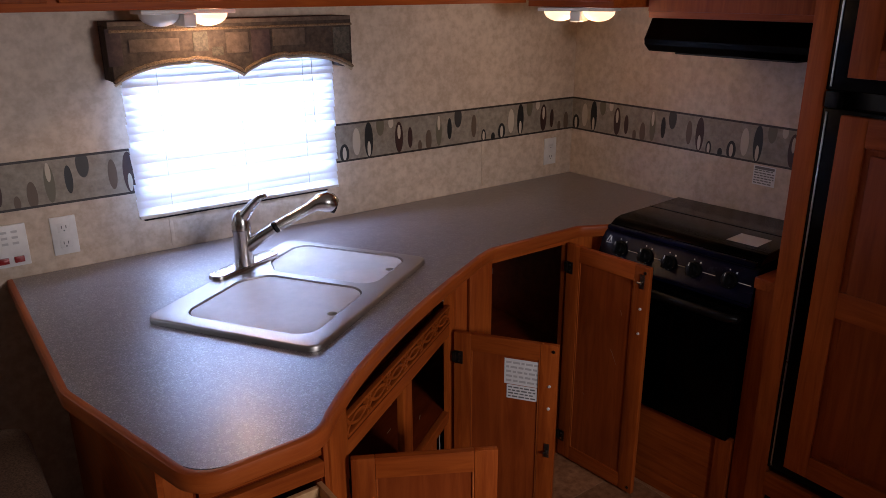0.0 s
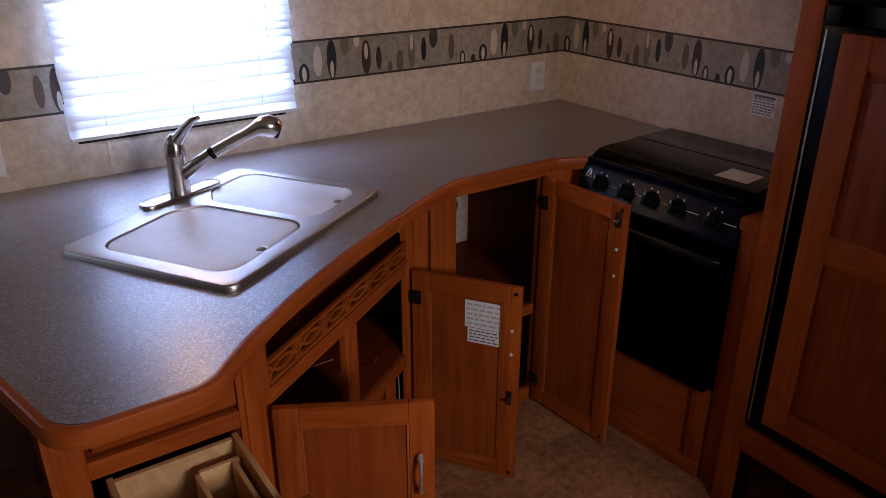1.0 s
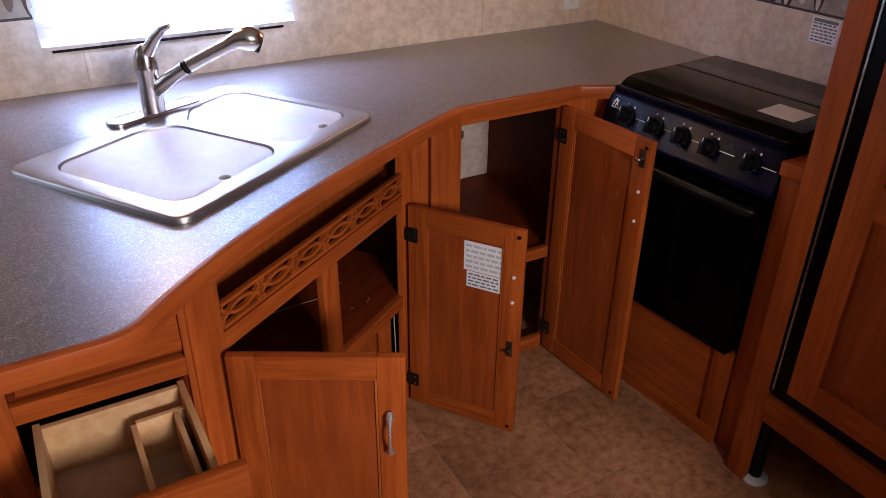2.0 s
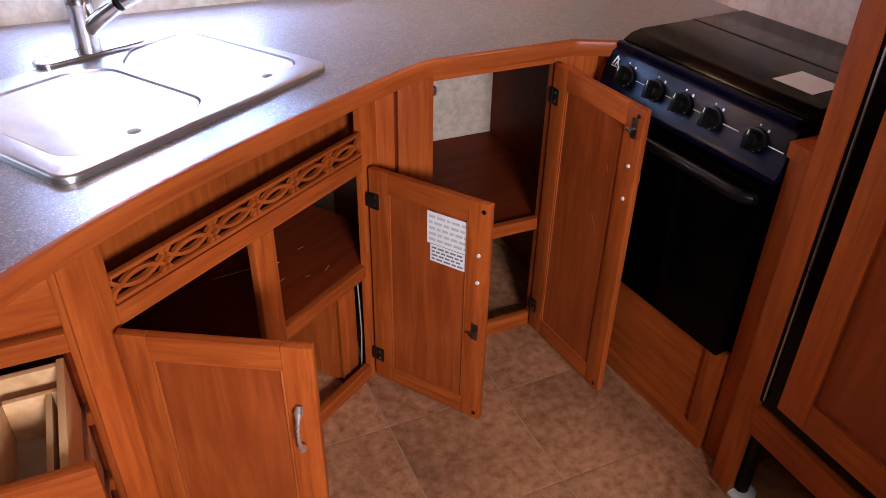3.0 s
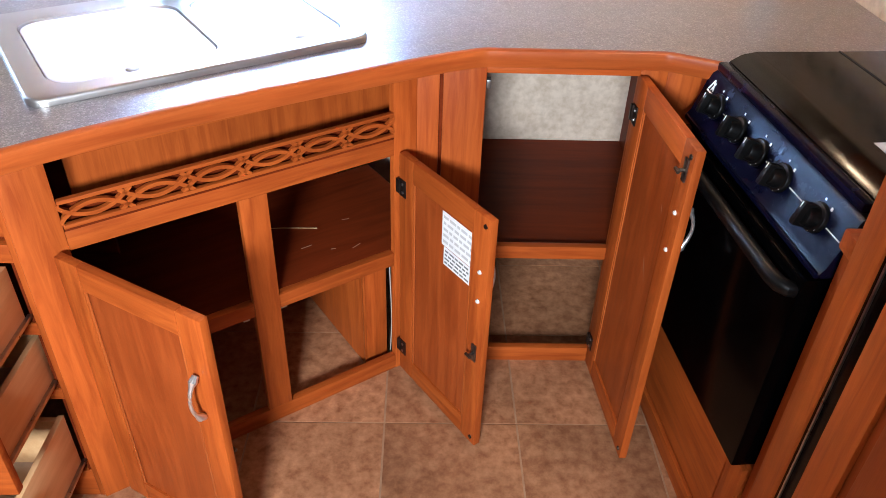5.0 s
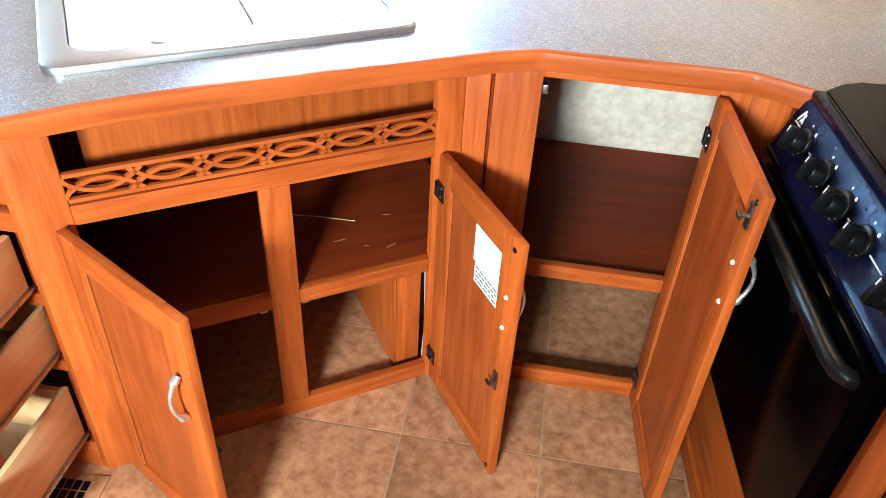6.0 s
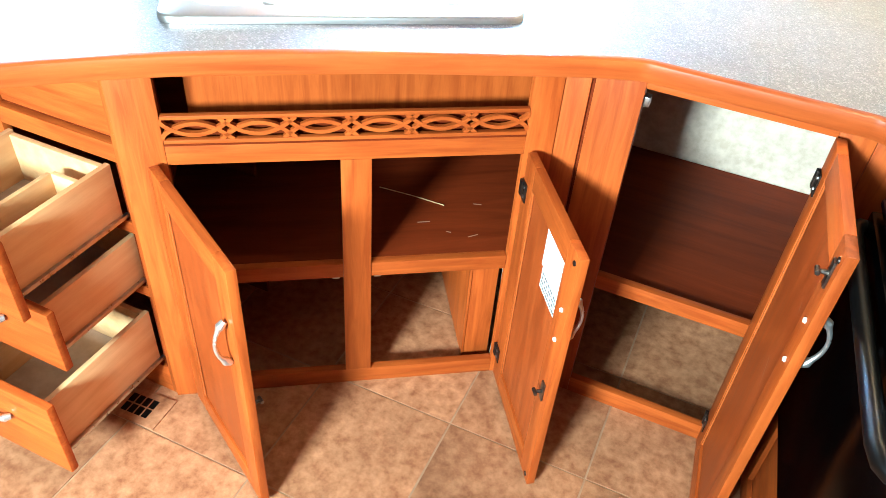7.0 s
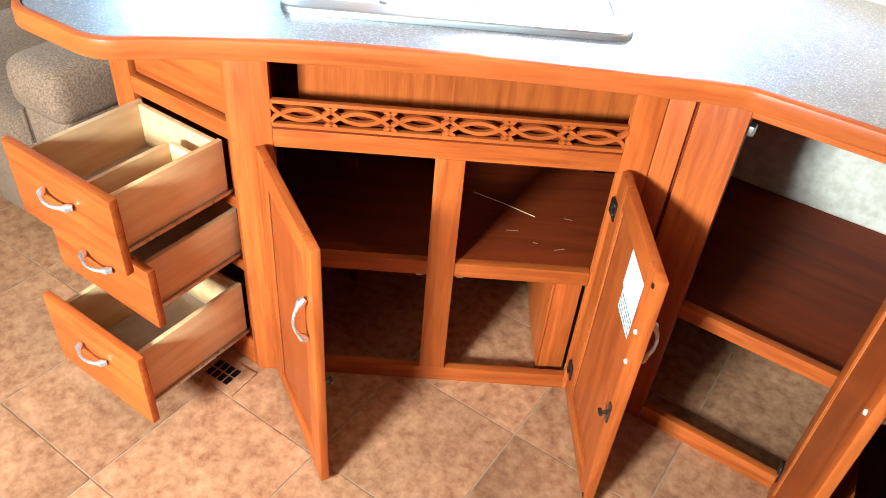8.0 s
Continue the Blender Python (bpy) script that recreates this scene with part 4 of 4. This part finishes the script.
# ---- refrigerator in its cabinet ----
FY0, FY1 = -2.12, -1.425
fr_cab = thing("refrigerator_cabinet", "tall cherry cabinet round the refrigerator", "cabinet", at=pose(0.078, 0.027, 0))
part("post", boxes((-0.585, -0.565, -1.408, -1.350, 0.0, CEIL_Z), bev=0.003), WOOD_Z, fr_cab)
part("side_panel", boxes((-0.565, -0.046, -1.362, -1.350, 0.0, CEIL_Z), bev=0), WOOD_Z, fr_cab)
part("post", boxes((-0.585, -0.046, -2.200, -2.130, 0.0, CEIL_Z), bev=0.003), WOOD_Z, fr_cab)
part("rail", boxes((-0.585, -0.565, -2.130, -1.408, 0.222, 0.298)), WOOD_Y, fr_cab)
part("deck", boxes((-0.565, -0.046, -2.130, -1.408, 0.276, 0.296), bev=0), VENEER_SHADE, fr_cab)
part("top_rail", boxes((-0.585, -0.046, -2.130, -1.408, 1.86, CEIL_Z)), WOOD_Y, fr_cab)
fridge = thing("refrigerator", "black-framed refrigerator with cherry panel doors", "refrigerator", at=pose(0.098, 0.052, 0))
part("case", boxes((-0.560, -0.05, -2.145, -1.445, 0.298, 1.855), bev=0.002), BLACKM, fridge)


def fridge_door(z0, z1):
    body = part("door", boxes((-0.600, -0.561, -2.120, -1.430, z0, z1), bev=0.004), BLACK, fridge, "black refrigerator door with a cherry panel")
    bm = boxes((-0.608, -0.6005, -2.060, -1.490, z0 + 0.036, z1 - 0.012), bev=0)
    part("panel", bm, PANEL, body)
    for y0, y1, a, b, mm in ((-1.560, -1.490, z0 + 0.036, z1 - 0.012, WOOD_Z), (-2.060, -1.990, z0 + 0.036, z1 - 0.012, WOOD_Z), (-1.990, -1.560, z0 + 0.036, z0 + 0.105, WOOD_Y), (-1.990, -1.560, z1 - 0.085, z1 - 0.012, WOOD_Y)):
        part("stile" if mm is WOOD_Z else "rail", boxes((-0.617, -0.608, y0, y1, a, b), bev=0.002), mm, body)
    part("raised_field", boxes((-0.614, -0.6085, -1.972, -1.578, z0 + 0.123, z1 - 0.103), bev=0.004), PANEL, body)
    part("edge_trim", boxes((-0.603, -0.600, -1.447, -1.443, z0 + 0.01, z1 - 0.01), bev=0), STEEL, body)
    return body


low_door = fridge_door(0.318, 1.405)
fridge_door(1.450, 1.845)
part("rail", boxes((-0.617, -0.608, -1.990, -1.560, 0.86, 0.935), bev=0.002), WOOD_Y, low_door)
part("hinge_block", boxes((-0.612, -0.58, -1.475, -1.440, 1.407, 1.448), bev=0.003), BLACKM, fridge)
leg = thing("support_leg", "black tubular leg on a white foot under the refrigerator", "leg", at=pose(-0.468, -1.388, 0))
lb = bmesh.new()
rod(lb, (0, 0, 0.012), (0, 0, 0.268), 0.017)
part("tube", lb, BLACKM, leg)
part("foot", lathe([(0.036, 0.0), (0.036, 0.006), (0.028, 0.012), (0.02, 0.014)]), WHITE, leg, "white round foot")
part("collar", lathe([(0.020, 0.258), (0.020, 0.276)]), STEEL, leg)

# ---- hood and upper cabinets ----
hood = thing("range_hood", "black range hood under the upper cabinet", "range hood")
hm = bmesh.new()
hp = [(-0.375, 1.522), (-0.378, 1.540), (-0.320, 1.604), (-0.004, 1.604), (-0.004, 1.500), (-0.350, 1.500)]
va = [hm.verts.new((x, -1.300, z)) for x, z in hp]
vb = [hm.verts.new((x, -0.680 + (0.02 if z > 1.55 else 0), z)) for x, z in hp]
hm.faces.new(va)
hm.faces.new(vb[::-1])
for k in range(len(hp)):
    hm.faces.new((va[k], va[(k + 1) % len(hp)], vb[(k + 1) % len(hp)], vb[k]))
part("shell", hm, BLACK, hood)
part("filter", boxes((-0.34, -0.05, -1.20, -0.78, 1.494, 1.4995), bev=0), BLACKM, hood)


def upper_cabinet(name, x0, x1, y0, y1, z0, along, label):
    cab = thing(name, label, "cabinet", group="upper cabinets")
    part("body", boxes((x0, x1, y0, y1, z0, CEIL_Z - 0.002), bev=0.003), WOOD_X if along == "x" else WOOD_Y, cab)
    if along == "x":
        n = max(1, round((x1 - x0) / 0.5))
        for k in range(n):
            a, b = x0 + (x1 - x0) * k / n + 0.012, x0 + (x1 - x0) * (k + 1) / n - 0.012
            part("door", boxes((a, b, y0 - 0.019, y0 - 0.001, z0 + 0.02, CEIL_Z - 0.02), bev=0.003), WOOD_Z, cab)
    else:
        part("door", boxes((x0 - 0.019, x0 - 0.001, y0 + 0.012, y1 - 0.012, z0 + 0.02, CEIL_Z - 0.02), bev=0.003), WOOD_Z, cab)
    return cab


upper_cabinet("upper_cabinet", -2.60, -0.565, -0.300, -0.002, 1.652, "x", "dark cherry upper cabinet over the sink window")
upper_cabinet("upper_cabinet", -0.560, -0.002, -0.700, -0.304, 1.640, "y", "dark cherry upper cabinet over the corner")
upper_cabinet("upper_cabinet", -0.395, -0.002, -1.340, -0.704, 1.608, "y", "dark cherry upper cabinet over the range hood")


def ceiling_fixture(at, label, lit_sides):
    """A double under-cabinet light: white housing, two lit lenses, two bulbs."""
    fx = thing("cabinet_light", label, "light", at=at, group="under-cabinet lights")
    part("housing", boxes((-0.13, 0.13, -0.055, 0.055, -0.012, 0.0), bev=0.004), WHITE, fx)
    part("centre_bar", boxes((-0.018, 0.018, -0.052, 0.052, -0.046, -0.012), bev=0.005), WHITE, fx)
    for s in (-1, 1):
        bm = bmesh.new()
        bmesh.ops.create_uvsphere(bm, u_segments=16, v_segments=10, radius=1)
        bmesh.ops.delete(bm, geom=[v for v in bm.verts if v.co.z > 0.02], context="VERTS")
        bmesh.ops.transform(bm, matrix=Matrix.Translation((s * 0.068, 0, -0.012)) @ Matrix.Diagonal((0.055, 0.048, 0.034, 1)), verts=bm.verts[:])
        if s in lit_sides:
            part("lens", bm, LENS, fx, "lit frosted lens")
        else:
            part("lens", bm, WHITE, fx, "unlit frosted lens")
    return fx


ceiling_fixture(pose(-1.745, -0.20, 1.651), "white double light under the upper cabinet, one side lit", (1,))
ceiling_fixture(pose(-0.505, -0.50, 1.639, 0, 0, -62), "white double light under the corner cabinet, lit", (-1, 1))
for p, watts in (((-1.68, -0.21, 1.585), 1.6), ((-0.505, -0.50, 1.57), 0.8)):
    data = bpy.data.lights.new("cabinet_lamp", "POINT")
    data.energy, data.color, data.shadow_soft_size = watts, (1.0, 0.66, 0.36), 0.03
    new("cabinet_lamp", data).location = p


# ---- outlets, panel and notice on the walls ----
def outlet(x, z, label):
    o = thing("wall_outlet", label, "outlet", at=pose(x, 0, z), group="outlets")
    part("plate", boxes((-0.035, 0.035, -0.006, -0.0002, -0.058, 0.058), bev=0.0025), WHITE, o)
    for s in (-1, 1):
        sock = part("socket", boxes((-0.016, 0.016, -0.0085, -0.006, s * 0.024 - 0.014, s * 0.024 + 0.014), bev=0.002), WHITE, o)
        for dx in (-0.006, 0.006):
            part("slot", boxes((dx - 0.0012, dx + 0.0012, -0.0092, -0.0086, s * 0.024 - 0.002, s * 0.024 + 0.007), bev=0), INK, sock)
        part("slot", boxes((-0.002, 0.002, -0.0092, -0.0086, s * 0.024 - 0.010, s * 0.024 - 0.006), bev=0), INK, sock)
    return o


outlet(-0.133, 1.021, "white duplex outlet on the beige wall by the corner")
outlet(-2.106, 1.014, "white duplex outlet on the beige wall by the sink")
monitor = thing("monitor_panel", "white tank monitor panel with red rocker switches", "switch panel", at=pose(-2.275, 0, 1.010))
part("plate", boxes((-0.070, 0.070, -0.010, -0.0002, -0.062, 0.062), bev=0.003), WHITE, monitor)
for k in range(3):
    part("switch", boxes((-0.052 + k * 0.040, -0.026 + k * 0.040, -0.016, -0.010, -0.050, -0.032), bev=0.002), RED, monitor, "dark red rocker switch")
for r in range(3):
    for k in range(4):
        part("print_bar", boxes((-0.050 + k * 0.027, -0.034 + k * 0.027, -0.0106, -0.0101, 0.004 + r * 0.017, 0.011 + r * 0.017), bev=0), GREYINK, monitor)
notice = thing("wall_notice", "small white printed notice on the wall above the stove", "notice", at=pose(0, 0, 0, 0, 0, -90))
label_sheet(notice, 0.905, 0.990, 1.033, 1.102, -0.0002, 7)
part("print_bar", boxes((0.910, 0.985, -0.0016, -0.0011, 1.090, 1.099), bev=0), INK, notice)

# ---- loose odds and ends ----
twig = tube([(-1.541, -0.555, 0.3913), (-1.455, -0.5475, 0.3916), (-1.369, -0.545, 0.3913)], 0.0011, 6)
solid("straw", twig, BIRCH, "pale thin splinter lying on the cabinet shelf", "splinter")
for x, y, turn, ln in ((-1.385, -0.627, 35, 0.030), (-1.262, -0.618, 50, 0.026), (-1.318, -0.633, 10, 0.012), (-1.30, -0.50, 20, 0.020)):
    bm = bmesh.new()
    box(bm, -ln / 2, ln / 2, -0.0012, 0.0012, 0.3903, 0.3907)
    part("scuff", bm, SCUFF, sink_cab, "pale scuff mark", inv @ pose(x, y, 0, 0, 0, turn))
vent = thing("floor_register", "tan floor register with a dark grille", "floor vent", at=pose(-1.868, -1.142, 0, 0, 0, 3))
part("plate", boxes((-0.072, 0.072, -0.045, 0.045, 0.0, 0.004), bev=0.0015), TILE, vent)
for i in range(4):
    for j in range(2):
        part("slot", boxes((-0.034 + i * 0.019, -0.019 + i * 0.019, -0.026 + j * 0.028, -0.002 + j * 0.028, 0.0041, 0.0047), bev=0), BLACKM, vent)

# ---- armchair beyond the counter's end ----
chair = thing("armchair", "brown tweed upholstered armchair beyond the counter's end", "armchair", at=pose(-2.40, -0.650, 0))


def cushion(x0, x1, y0, y1, z0, z1, r, wob=0.006):
    bm = bmesh.new()
    box(bm, x0, x1, y0, y1, z0, z1)
    bmesh.ops.bevel(bm, geom=bm.edges[:], offset=r, segments=4, affect="EDGES", profile=0.5)
    bmesh.ops.subdivide_edges(bm, edges=[e for e in bm.edges if e.calc_length() > 0.09], cuts=3, use_grid_fill=True)
    for v in bm.verts:
        v.co += Vector((noise.noise(v.co * 9), noise.noise(v.co * 9 + Vector((5, 0, 0))), noise.noise(v.co * 9 + Vector((0, 7, 0))))) * wob
    return bm


part("arm", cushion(-0.115, 0.06, -0.47, 0.30, 0.03, 0.53, 0.022, 0.004), FABRIC, chair)
part("arm_pad", cushion(-0.130, 0.075, -0.49, 0.30, 0.50, 0.645, 0.045, 0.004), FABRIC, chair)
part("arm_welt", tube([(-0.111, -0.474, 0.05), (-0.111, -0.476, 0.30), (-0.112, -0.474, 0.50)], 0.006, 8), FABRIC, chair)
part("seat_cushion", cushion(-0.78, -0.125, -0.50, 0.12, 0.28, 0.47, 0.05), FABRIC, chair)
part("seat_base", cushion(-0.78, -0.125, -0.44, 0.20, 0.03, 0.29, 0.02), FABRIC, chair)
part("backrest", cushion(-0.78, -0.125, 0.10, 0.34, 0.40, 0.98, 0.07), FABRIC, chair)
part("arm", cushion(-0.99, -0.79, -0.46, 0.30, 0.03, 0.56, 0.05), FABRIC, chair)
for x in (-0.9, -0.05):
    for y in (-0.4, 0.22):
        fb = bmesh.new()
        rod(fb, (x, y, 0), (x, y, 0.05), 0.02)
        part("foot", fb, BLACKM, chair)

# ---- floor tiles ----
TS, TX, TY = 0.338, -1.187, -0.848
tile_meshes = {}
for i in range(-11, 5):
    for j in range(-9, 4):
        x0, y0 = TX + i * TS + 0.0024, TY + j * TS + 0.0024
        x1, y1 = min(x0 + TS - 0.0048, 0.0), min(y0 + TS - 0.0048, 0.0)
        x0, y0 = max(x0, WEST), max(y0, SOUTH)
        if x1 - x0 < 0.02 or y1 - y0 < 0.02:
            continue
        key = (round(x1 - x0, 4), round(y1 - y0, 4))
        if key not in tile_meshes:
            tile_meshes[key] = to_mesh("tile", boxes((0, key[0], 0, key[1], -0.0022, 0.0), bev=0), TILE, False)
        ob = new("tile", tile_meshes[key])
        ob.parent = floor
        ob.matrix_basis = pose(x0, y0, -0.0002)
